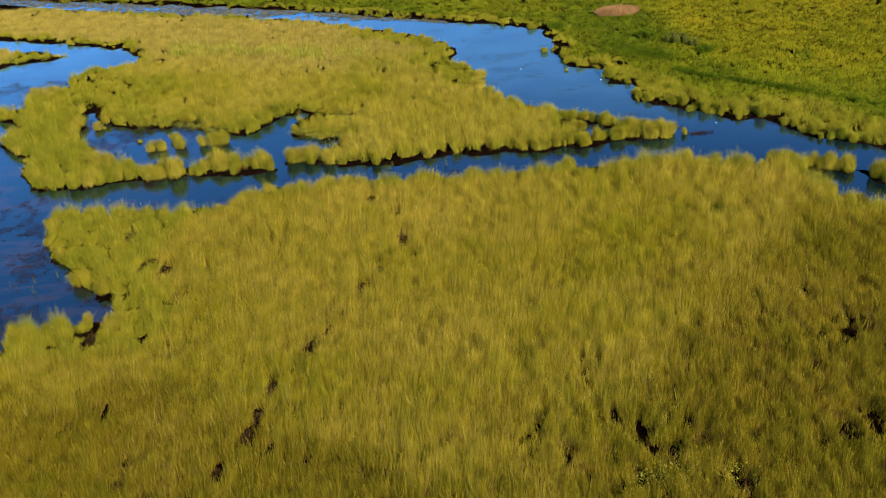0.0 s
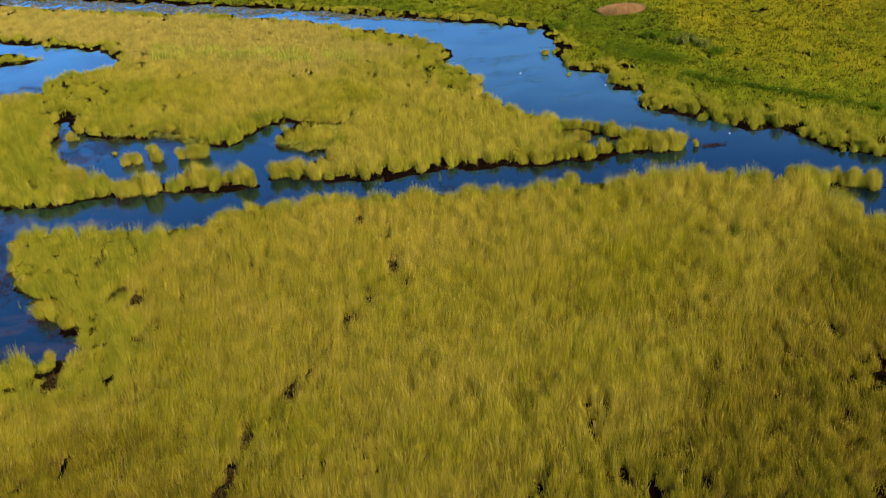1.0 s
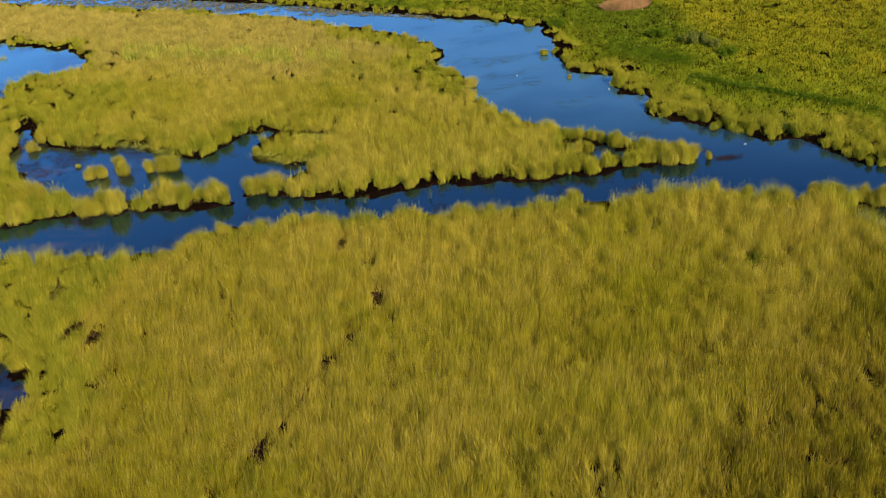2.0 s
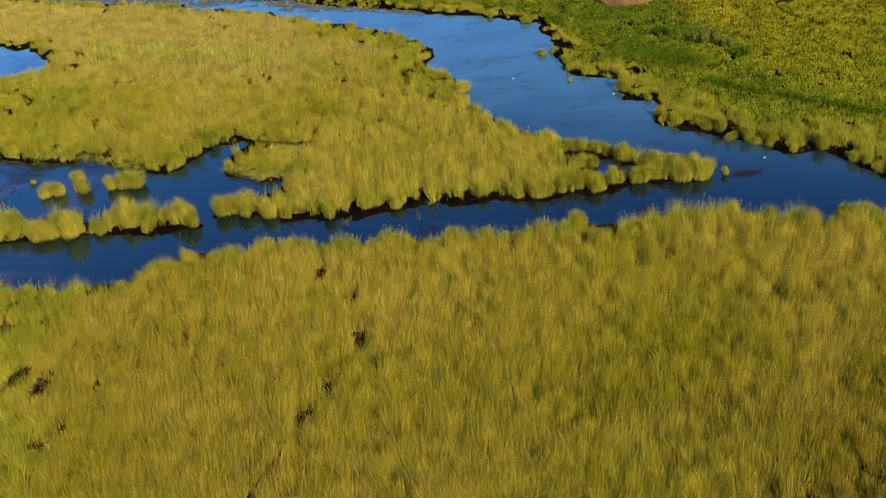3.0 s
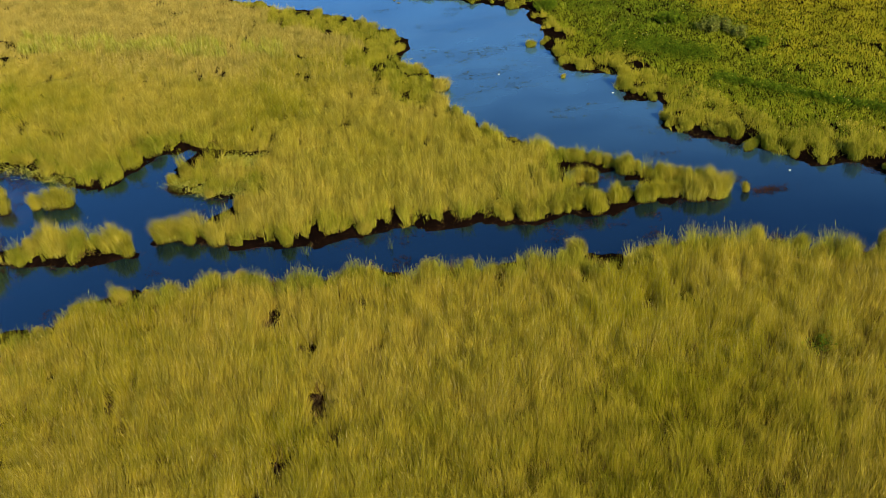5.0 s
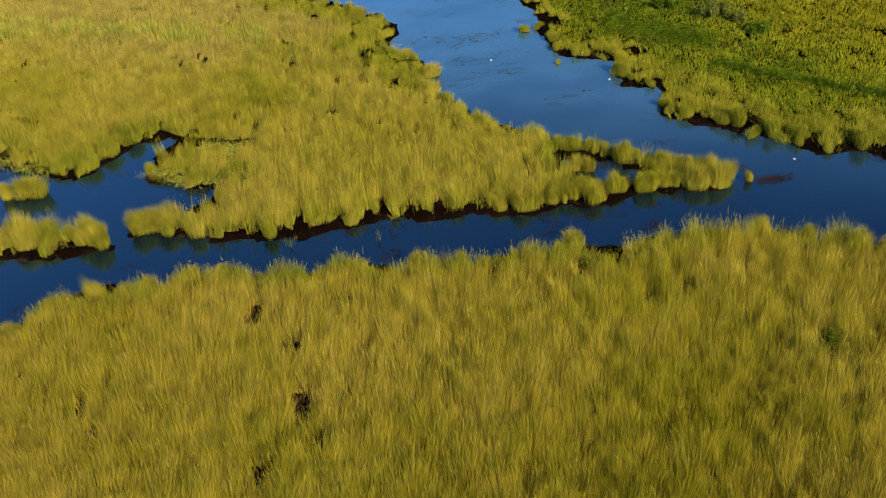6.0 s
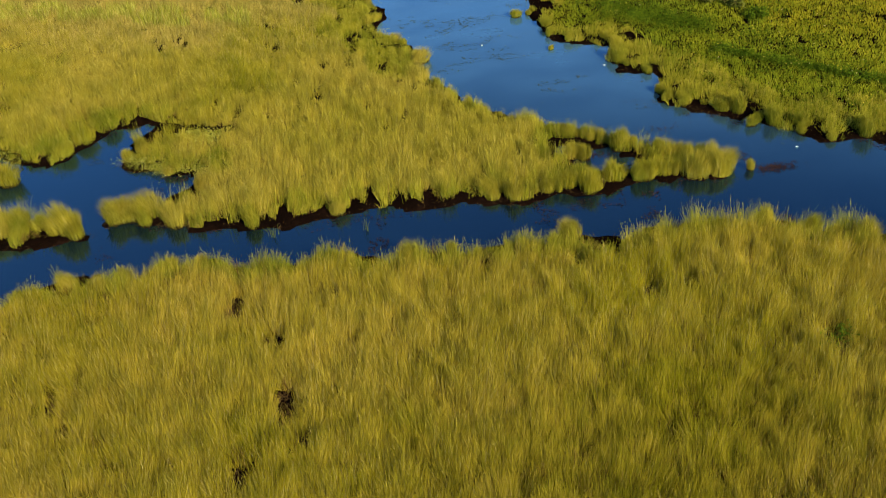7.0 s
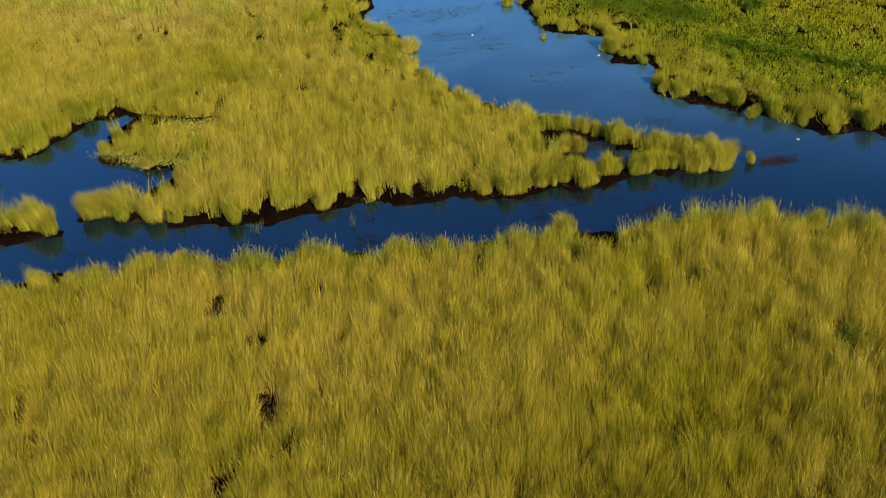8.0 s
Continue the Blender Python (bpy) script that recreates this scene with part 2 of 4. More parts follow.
POND_SHORE = [(-5.9, 48.4), (-5.1, 49.2), (-4.6, 49.8), (-6.6, 49.9), (-8.2, 50.7), (-8.5, 53.1), (-9.5, 53.4), (-9.5, 52.7), (-10.8, 51.6), (-12.2, 51.6),
              (-13.4, 52.7), (-15.4, 54.0), (-16.2, 53.4), (-18.2, 54.1), (-20.5, 55.4), (-21.5, 57.3), (-22.1, 57.3), (-21.4, 54.8), (-21.8, 53.4), (-21.1, 52.4)]
ARM = [(-18.9, 49.7), (-16.9, 48.1), (-13.7, 47.9), (-11.4, 47.8), (-9.1, 47.1), (-8.4, 46.5), (-8.8, 46.2), (-10.2, 46.2), (-11.5, 46.6), (-14.0, 46.7),
       (-16.9, 46.8), (-20.5, 46.5), (-22.4, 47.4), (-23.2, 48.7), (-23.3, 50.2), (-24.9, 52.0), (-25.7, 53.3), (-25.5, 54.9), (-26.7, 57.0), (-32.6, 59.1)]
ISLAND_WEST = [(-32.5, 59.7), (-26.2, 58.5), (-27.1, 61.1), (-26.3, 61.2), (-24.6, 61.2), (-23.8, 61.2), (-24.7, 63.1), (-23.8, 64.1), (-21.9, 64.4),
               (-20.4, 64.8), (-20.4, 66.1), (-21.9, 68.1), (-26.9, 70.5), (-33.1, 73.2), (-55, 83)]
ISLAND_NORTH = [(-55, 90), (-35.5, 82.1), (-30.0, 79.3), (-22.2, 75.9), (-15.0, 73.3), (-10.4, 71.3), (-7.7, 69.8), (-3.9, 67.2), (-1.8, 65.9), (-0.0, 64.5), (2.0, 62.3), (1.9, 61.0), (1.5, 60.1),
                (3.1, 57.8), (3.2, 56.2), (4.1, 53.6), (5.7, 51.8), (7.8, 50.2), (9.4, 48.8), (11.3, 47.75), (12.3, 47.25), (12.95, 46.6)]
SPIT = [(-40, 74), (-28.7, 69.2), (-26.1, 67.7), (-26.4, 67.4), (-29.0, 67.5), (-30.8, 66.7), (-40, 70.5)]
FAR_BANK = [(-120, 118), (-36.7, 84.4), (-29.2, 81.2), (-20.8, 77.9), (-15.5, 75.6), (-10.9, 73.7), (-6.3, 71.7), (-1.9, 69.5), (2.3, 67.3), (6.3, 65.3), (8.4, 63.5),
            (8.9, 62.2), (9.0, 60.7), (8.9, 58.5), (9.2, 57.2), (10.2, 56.4), (11.5, 56.0), (11.2, 54.1), (12.4, 52.8), (12.0, 50.9), (13.1, 50.3),
            (14.5, 49.6), (15.0, 48.9), (15.5, 48.5), (16.6, 48.0), (16.9, 47.4), (18.1, 47.1)]
FAR_BANK_EAST = [(18.9, 46.3), (19.9, 44.6), (20.8, 43.7), (21.8, 43.2), (23.0, 42.2), (28.8, 39.4), (70, 20), (140, -10), (140, 400), (-120, 400)]
TIP_HOLLOW = [(7.3, 49.2), (7.3, 48.3), (8.0, 47.4), (8.6, 46.9), (10.2, 46.7), (10.6, 47.1), (9.8, 47.8), (8.8, 48.4), (8.0, 49.0)]
POND_INLET = [(-9.2, 51.5), (-9.05, 53.4), (-7.6, 53.6), (-7.0, 53.1), (-7.75, 52.2), (-8.05, 51.2)]
EAST_CLUMP = [(20.9, 40.2), (21.1, 39.4), (22.4, 38.8), (22.8, 39.5), (21.8, 40.2)]
LAND = [NEAR_EDGE + NEAR_EDGE_EAST, ISLAND_SOUTH + POND_SHORE + ARM + ISLAND_WEST + ISLAND_NORTH, SPIT, FAR_BANK + FAR_BANK_EAST, EAST_CLUMP]

GX0, GX1, GY0, GY1, GS = -46.0, 46.0, 12.0, 94.0, 0.125


def signed_distance(poly, px, py):
    """Distance to a closed outline, positive inside."""
    p = np.array(poly, float)
    q = np.roll(p, -1, 0)
    best = np.full(px.shape, 1e9, np.float32)
    inside = np.zeros(px.shape, bool)
    for (ax, ay), (bx, by) in zip(p, q):
        dx, dy = bx - ax, by - ay
        t = np.clip(((px - ax) * dx + (py - ay) * dy) / (dx * dx + dy * dy + 1e-9), 0, 1)
        np.minimum(best, (px - ax - t * dx) ** 2 + (py - ay - t * dy) ** 2, out=best)
        if ay != by:
            inside ^= ((ay > py) != (by > py)) & (px < (bx - ax) * (py - ay) / (by - ay) + ax)
    return np.where(inside, 1, -1) * np.sqrt(best)


def value_noise(x, y, size, seed):
    """Smooth random field between -1 and 1 with features of the given size in metres."""
    rng = np.random.RandomState(seed)
    table = rng.uniform(-1, 1, (256, 256)).astype(np.float32)
    u, v = x / size + 1000.3, y / size + 1000.7
    i, j = np.floor(u).astype(int), np.floor(v).astype(int)
    f, g = u - i, v - j
    f, g = f * f * (3 - 2 * f), g * g * (3 - 2 * g)
    a, b = table[i % 256, j % 256], table[(i + 1) % 256, j % 256]
    c, d = table[i % 256, (j + 1) % 256], table[(i + 1) % 256, (j + 1) % 256]
    return (a * (1 - f) + b * f) * (1 - g) + (c * (1 - f) + d * f) * g


_gx, _gy = np.arange(GX0, GX1, GS), np.arange(GY0, GY1, GS)
_X, _Y = np.meshgrid(_gx, _gy)
_WX = _X + 0.22 * value_noise(_X, _Y, 1.3, 1) + 0.24 * value_noise(_X, _Y, 0.6, 2)
_WY = _Y + 0.22 * value_noise(_X, _Y, 1.3, 3) + 0.24 * value_noise(_X, _Y, 0.6, 4)
SHORE = np.full(_X.shape, -1e3, np.float32)
PIECE = np.zeros(_X.shape, np.int8)
for _k, _poly in enumerate(LAND):
    _d = signed_distance(_poly, _WX, _WY)
    PIECE = np.where(_d > SHORE, _k, PIECE)
    SHORE = np.maximum(SHORE, _d)
for _poly in (TIP_HOLLOW, POND_INLET):
    SHORE = np.minimum(SHORE, -signed_distance(_poly, _WX, _WY))


def grid_at(field, x, y):
    """Bilinear reading of a plan field; outside the plan it goes on as at its rim."""
    u = np.clip((np.asarray(x, float) - GX0) / GS, 0, field.shape[1] - 1.001)
    v = np.clip((np.asarray(y, float) - GY0) / GS, 0, field.shape[0] - 1.001)
    i, j = u.astype(int), v.astype(int)
    f, g = u - i, v - j
    return (field[j, i] * (1 - f) + field[j, i + 1] * f) * (1 - g) + (field[j + 1, i] * (1 - f) + field[j + 1, i + 1] * f) * g


def piece_at(x, y):
    i = np.clip(((np.asarray(x) - GX0) / GS).round().astype(int), 0, PIECE.shape[1] - 1)
    j = np.clip(((np.asarray(y) - GY0) / GS).round().astype(int), 0, PIECE.shape[0] - 1)
    return PIECE[j, i]


def ground_height(x, y):
    """A low mud ledge along the water, the peat of the marsh a hand higher behind it."""
    s = grid_at(SHORE, x, y) + 0.15 + 0.22 * value_noise(x, y, 0.8, 6) + 0.10 * value_noise(x, y, 0.3, 5)
    k = np.clip((s + 0.22) / 0.36, 0, 1)
    z = np.interp(s, [-0.5, -0.14, 0.0, 0.22, 0.45], [-0.5, -0.14, 0.012, 0.05, 0.11])
    return z + 0.05 * value_noise(x, y, 1.7, 7) * np.clip(k - 0.3, 0, 1) + 0.022 * value_noise(x, y, 0.5, 8) * k


# ---------------------------------------------------------------- mesh helpers
def mesh_from(name, verts, loops, starts, mats):
    """A mesh out of arrays: places, corner indices, the first corner of each face."""
    me = bpy.data.meshes.new(name)
    me.vertices.add(len(verts))
    me.vertices.foreach_set("co", np.asarray(verts, np.float32).ravel())
    me.loops.add(len(loops))
    me.loops.foreach_set("vertex_index", np.asarray(loops, np.int32))
    me.polygons.add(len(starts))
    me.polygons.foreach_set("loop_start", np.asarray(starts, np.int32))
    for m in mats:
        me.materials.append(m)
    me.update(calc_edges=True)
    me.validate()
    return me


def stuff(name, me, label, category):
    return tagged(new(name, me), label, category, kind="stuff")


# ---------------------------------------------------------------- ground and water
def spread(lo, hi, step, far):
    inner = np.arange(lo, hi + step / 2, step)
    out = np.cumsum(step * 1.35 ** np.arange(1, 40))
    out = out[out < far]
    return np.r_[(lo - out)[::-1], inner, hi + out]


def in_view(x, y, margin=1.2):
    """The stretch of the plan that the flight passes over: a fan opening northwards."""
    return (x > -8.1 - 0.339 * y - margin) & (x < 4.1 + 0.447 * y + margin) & (y > 21.8 - 0.13 * x - margin) & (y < 73.0 - 0.305 * x + margin)


def build_ground():
    xs, ys = spread(-36, 34, 0.24, 3000), spread(20, 84, 0.24, 3000)
    X, Y = np.meshgrid(xs, ys)
    Z = ground_height(X, Y)
    off = np.maximum(np.maximum(-36 - X, X - 34), np.maximum(20 - Y, Y - 84))
    Z = np.where(off > 4, 0.15 + 0.1 * value_noise(X, Y, 40, 9), Z)
    nx, ny = len(xs), len(ys)
    idx = np.arange(nx * ny).reshape(ny, nx)
    quads = np.stack([idx[:-1, :-1], idx[:-1, 1:], idx[1:, 1:], idx[1:, :-1]], -1).reshape(-1)
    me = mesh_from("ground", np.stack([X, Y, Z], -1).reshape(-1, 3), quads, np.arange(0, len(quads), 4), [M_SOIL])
    me.polygons.foreach_set("use_smooth", np.ones(len(me.polygons), bool))
    # shade-dark peat stays in the fan and along shores, turf colour elsewhere
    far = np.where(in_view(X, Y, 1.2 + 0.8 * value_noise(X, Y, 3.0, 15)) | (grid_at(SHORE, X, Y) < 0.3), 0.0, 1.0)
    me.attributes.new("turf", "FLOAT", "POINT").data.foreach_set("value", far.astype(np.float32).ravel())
    tagged(new("ground", me), "peaty marsh soil darkened for the shade under the sedge", "ground", kind="structure")


def build_water():
    bm = bmesh.new()
    bmesh.ops.create_grid(bm, x_segments=40, y_segments=40, size=60)
    me = bpy.data.meshes.new("water")
    bm.to_mesh(me)
    bm.free()
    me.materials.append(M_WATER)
    ob = tagged(new("water", me), "calm dark blue marsh water reflecting the clear sky", "water", kind="structure")
    ob.location = (0, 45, 0)


build_ground()
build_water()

# ---------------------------------------------------------------- sedge and grass
# openings trodden into the sedge: x, y, radius
HOLES = [(-1.8, 37.6, 0.40), (-2.42, 40.0, 0.20), (-1.3, 36.3, 0.17), (-8.0, 38.6, 0.2), (-7.6, 37.7, 0.15), (-2.9, 35.3, 0.30), (-3.4, 34.3, 0.22), (-3.8, 33.9, 0.27), (-5.7, 30.2, 0.38), (-7.1, 28.0, 0.30), (-7.5, 26.3, 0.34), (-7.7, 25.3, 0.34),
         (-8.6, 23.6, 0.3), (-12.95, 37.1, 0.46), (-13.9, 37.75, 0.40), (-15.3, 40.4, 0.30), (-15.2, 32.1, 0.45), (-3.4, 41.6, 0.34), (8.6, 40.1, 0.26),
         (12.85, 37.4, 0.30)]
TRAIL = [(-1.8, 37.5), (-2.9, 35.3), (-3.4, 34.3), (-3.8, 33.9), (-5.7, 30.2), (-7.1, 28.0), (-7.5, 26.3), (-7.7, 25.3), (-8.6, 23.6)]
SIDE_TRAIL = [(-10.6, 42.4), (-8.8, 40.4), (-8.0, 38.3), (-7.1, 35.8)]
CRACKS = [(2.7, 24.3, 0.30), (3.5, 22.9, 0.30), (5.5, 24.4, 0.28), (5.0, 24.6, 0.2), (6.5, 22.7, 0.32), (7.1, 22.8, 0.24), (5.7, 21.6, 0.3), (14.0, 23.1, 0.5), (13.0, 22.7, 0.36), (14.6, 30.6, 0.34), (9.8, 29.1, 0.26), (8.8, 21.2, 0.3), (7.9, 22.6, 0.24),
          (15.5, 28.9, 0.28), (4.9, 27.1, 0.18), (3.1, 25.0, 0.16), (-3.3, 22.7, 0.2), (-0.6, 23.8, 0.14), (13.7, 39.1, 0.16), (7.2, 42.9, 0.2), (8.1, 42.2, 0.2), (10.0, 40.1, 0.16), (-2.1, 40.0, 0.20), (-0.6, 37.9, 0.18), (-7.5, 39.3, 0.20),
          (-1.7, 36.0, 0.16), (-5.1, 31.1, 0.2), (-6.4, 29.0, 0.2), (11.0, 41.5, 0.24), (6.9, 41.9, 0.24), (-12.0, 24.6, 0.16), (-9.9, 26.9, 0.14)]
ISLAND_HOLES = [(-14.5, 61.4, 0.34), (-7.8, 59.9, 0.34), (-10.9, 53.5, 0.34), (-4.0, 53.1, 0.34), (-2.7, 58.7, 0.34), (-17.8, 60.8, 0.34), (-14.7, 61.4, 0.5), (-15.5, 56.8, 0.5), (-4.1, 53.5, 0.34), (-5.0, 54.3, 0.28), (-7.1, 60.5, 0.36), (-17.4, 65.1, 0.55), (0.4, 56.4, 0.5), (3.0, 53.8, 0.45),
                (6.1, 50.9, 0.44), (-11.4, 54.9, 0.3), (-20.3, 67.0, 0.4), (0.5, 58.7, 0.5), (-3.2, 58.9, 0.36), (-1.7, 53.2, 0.24), (-10.5, 52.8, 0.34), (4.8, 47.1, 0.30),
                (-2.1, 46.5, 0.36), (1.76, 46.4, 0.4), (0.9, 47.0, 0.3), (-7.4, 52.4, 0.42), (-4.9, 51.6, 0.55), (-15.8, 65.7, 0.4), (-0.7, 56.4, 0.4), (-6.2, 52.2, 0.3)]


ISLAND_TRAIL = [(-20.4, 61.1), (-18.9, 60.3), (-17.7, 59.5), (-16.1, 57.7), (-15.2, 56.8), (-14.2, 56.4), (-13.6, 55.3)]
WEST_CRACKS = [[(-20.2, 63.9), (-21.0, 63.2), (-21.7, 62.8)], [(-20.9, 59.6), (-22.3, 59.9), (-23.3, 60.6)], [(-19.9, 56.3), (-21.0, 57.6), (-22.1, 58.5)],
               [(-21.7, 57.5), (-23.3, 58.1), (-24.0, 57.9)], [(-20.9, 67.2), (-19.6, 67.1), (-18.1, 65.8), (-17.1, 65.1)], [(-15.4, 61.6), (-14.5, 61.3)], [(-20.0, 60.8), (-20.7, 61.5)]]
BANK_NOTCHES = [(-2.1, 46.2, 0.30), (0.9, 46.5, 0.26), (1.7, 46.1, 0.32), (2.8, 46.2, 0.24), (3.9, 46.2, 0.2), (7.5, 45.9, 0.18), (-4.0, 46.3, 0.24), (-6.3, 46.7, 0.2)]
INLET_LINE = [(-7.4, 53.0), (-6.6, 52.75), (-5.6, 52.5), (-4.5, 52.3)]


def gap_to(holes, x, y):
    """Distance to the nearest opening, in its radii."""
    gap = np.full(np.shape(x), 9.0)
    x, y = x + 0.14 * value_noise(x, y, 0.3, 28), y + 0.3 * value_noise(x, y, 0.4, 29)
    for hx, hy, r in holes:
        gap = np.minimum(gap, np.hypot((x - hx) / 0.82, (y - hy - 0.1) / 1.75) / r)
    return gap


def along(line, x, y):
    """Distance to a winding line of the plan."""
    best = np.full(np.shape(x), 9.0)
    x = x + 0.3 * value_noise(x, y, 0.9, 25)
    for (ax, ay), (bx, by) in zip(line, line[1:]):
        t = np.clip(((x - ax) * (bx - ax) + (y - ay) * (by - ay)) / ((bx - ax) ** 2 + (by - ay) ** 2), 0, 1)
        best = np.minimum(best, np.hypot(x - ax - t * (bx - ax), y - ay - t * (by - ay)))
    return best


def sow(rng, density, x0, x1, y0, y1, keep):
    n = int((x1 - x0) * (y1 - y0) * density)
    x, y = rng.uniform(x0, x1, n), rng.uniform(y0, y1, n)
    k = keep(x, y)
    return x[k], y[k]


def depth(x, y):
    """How far down the marsh a place lies, along the flight."""
    return y + np.where(x < 0, 0.28, 0.15) * x


def clumps(x, y, size, seed):
    """The clump that each place belongs to: the way from its centre in clump sizes, and a number of its own."""
    rng = np.random.RandomState(seed)
    jx, jy, own = rng.uniform(0.15, 0.85, (64, 64)), rng.uniform(0.15, 0.85, (64, 64)), rng.uniform(0, 1, (64, 64))
    u, v = x / size + 640, y / size + 640
    i, j = np.floor(u).astype(int), np.floor(v).astype(int)
    best, dx, dy, mine = np.full(x.shape, 9.0), np.zeros(x.shape), np.zeros(x.shape), np.zeros(x.shape)
    for a in (-1, 0, 1):
        for b in (-1, 0, 1):
            p, q = (i + a) % 64, (j + b) % 64
            ex, ey = u - (i + a + jx[p, q]), v - (j + b + jy[p, q])
            d = np.hypot(ex, ey)
            k = d < best
            best, dx, dy, mine = np.where(k, d, best), np.where(k, ex, dx), np.where(k, ey, dy), np.where(k, own[p, q], mine)
    return dx, dy, mine


def cleft(x, y):
    """Notches cut into the banks by the water, running inland."""
    return (value_noise(x + 0.15 * value_noise(x, y, 0.4, 44), 0.4 * y, 0.42, 45) > 0.50) & (grid_at(SHORE, x, y) < 0.50 + 0.25 * value_noise(x, y, 0.9, 46))


def outward(x, y):
    """The way to the water, and how near it is (1 at the shore, 0 inland)."""
    e = 0.3
    gx = grid_at(SHORE, x + e, y) - grid_at(SHORE, x - e, y)
    gy = grid_at(SHORE, x, y + e) - grid_at(SHORE, x, y - e)
    n = np.hypot(gx, gy) + 1e-6
    near = np.clip(1 - grid_at(SHORE, x, y) / 0.55, 0, 1)
    return -gx / n * near, -gy / n * near


def stand(name, rng, x, y, tall, width, mat, label, clump=0.9, dome=0.3, splay=0.22, wind=(0.0, 0.0), loose=0.14, seed=50, droop=0.42, heads=0.0, uneven=0.32, gaps=0.0):
    """A dense stand of fine leaf blades, gathered in low domes, leaning out over the water at its rim."""
    dx, dy, own = clumps(x, y, clump, seed)
    crevice = np.hypot(dx, dy) + 0.25 * value_noise(x, y, 0.5, seed + 5) > 0.62
    crevice |= (np.hypot(dx, dy) + 0.2 * value_noise(x, y, 0.4, seed + 6) > 0.5) & (grid_at(SHORE, x, y) < 0.75)
    open_ground = np.hypot(dx, dy) + 0.3 * value_noise(x, y, 0.55, seed + 7) + 0.25 * value_noise(x, y, 2.0, seed + 8) > 1 - gaps
    tall = np.where(open_ground, 0.3 * tall, tall)
    keep = open_ground & (rng.uniform(0, 1, len(x)) < 0.18) | ~open_ground & ~crevice | ~open_ground & (rng.uniform(0, 1, len(x)) > min(1.6 * dome, 0.85))
    x, y, tall, dx, dy, own = x[keep], y[keep], tall[keep], dx[keep], dy[keep], own[keep]
    n = len(x)
    d = np.clip(np.hypot(dx, dy), 0, 1)
    fx, fy, fown = clumps(x, y, 0.085, seed + 1)
    h = tall * (1.08 - dome * 1.9 * d * d) * (0.98 - uneven / 2 + uneven * own) * (0.66 + 0.48 * fown) * rng.uniform(0.68, 1.0, n)
    h *= 1 + 0.12 * value_noise(x, y, 3.5, seed + 2)
    tx, ty, town = clumps(x, y, 0.42, seed + 11)
    h *= (1.09 - 0.85 * np.minimum(np.hypot(tx, ty), 0.8) ** 2) * (0.82 + 0.32 * town)
    wisp = 0.17 * np.cos(31.4 * town), 0.13 * np.sin(31.4 * town)
    wx, wy = outward(x, y)
    bx = wind[0] * (1 + 0.6 * value_noise(x, y, 2.2, seed + 3)) + splay * dx + 0.09 * value_noise(x, y, 0.6, seed + 9) + 0.16 * fx + droop * wx + wisp[0] + 0.12 * tx + rng.normal(0, loose, n)
    by = wind[1] * (1 + 0.6 * value_noise(x, y, 2.2, seed + 4)) + splay * dy + 0.09 * value_noise(x, y, 0.5, seed + 10) + 0.16 * fy + droop * wy + wisp[1] + 0.12 * ty + rng.normal(0, loose, n)
    z = ground_height(x, y) - 0.03
    w = width * rng.uniform(0.6, 1.3, n) / 2
    f = rng.uniform(-0.9, 0.9, n)
    cx, cy = np.cos(f) * w, np.sin(f) * w
    up = h / np.sqrt(1 + 0.7 * (bx * bx + by * by))
    v = np.empty((n, 3, 3), np.float32)
    v[:, 0] = np.stack([x - cx, y - cy, z], -1)
    v[:, 1] = np.stack([x + cx, y + cy, z], -1)
    v[:, 2] = np.stack([x + bx * h, y + by * h, z + up], -1)
    me = mesh_from(name, v.reshape(-1, 3), np.arange(3 * n), np.arange(0, 3 * n, 3), [mat])
    stuff(name, me, label, "grass")
    if heads:
        k = np.flatnonzero((rng.uniform(0, 1, n) < heads) & (h > 0.7 * tall))
        m = len(k)
        a, go = rng.uniform(0, 6.283, m), rng.uniform(0.04, 0.12, m)
        top = v[k, 2]
        q = np.empty((m, 3, 3), np.float32)
        side = np.stack([-np.sin(a), np.cos(a), 0 * a], -1) * width * 0.55
        low = 0.14 * v[k, 0] + 0.86 * top
        q[:, 0], q[:, 1] = low - side, low + side
        q[:, 2] = top + np.stack([np.cos(a) * go, np.sin(a) * go, rng.uniform(-0.02, 0.09, m)], -1)
        me = mesh_from("leaf_tips", q.reshape(-1, 3), np.arange(3 * m), np.arange(0, 3 * m, 3), [mat])
        stuff("leaf_tips", me, "bent-over leaf tips of the sedge", "grass")


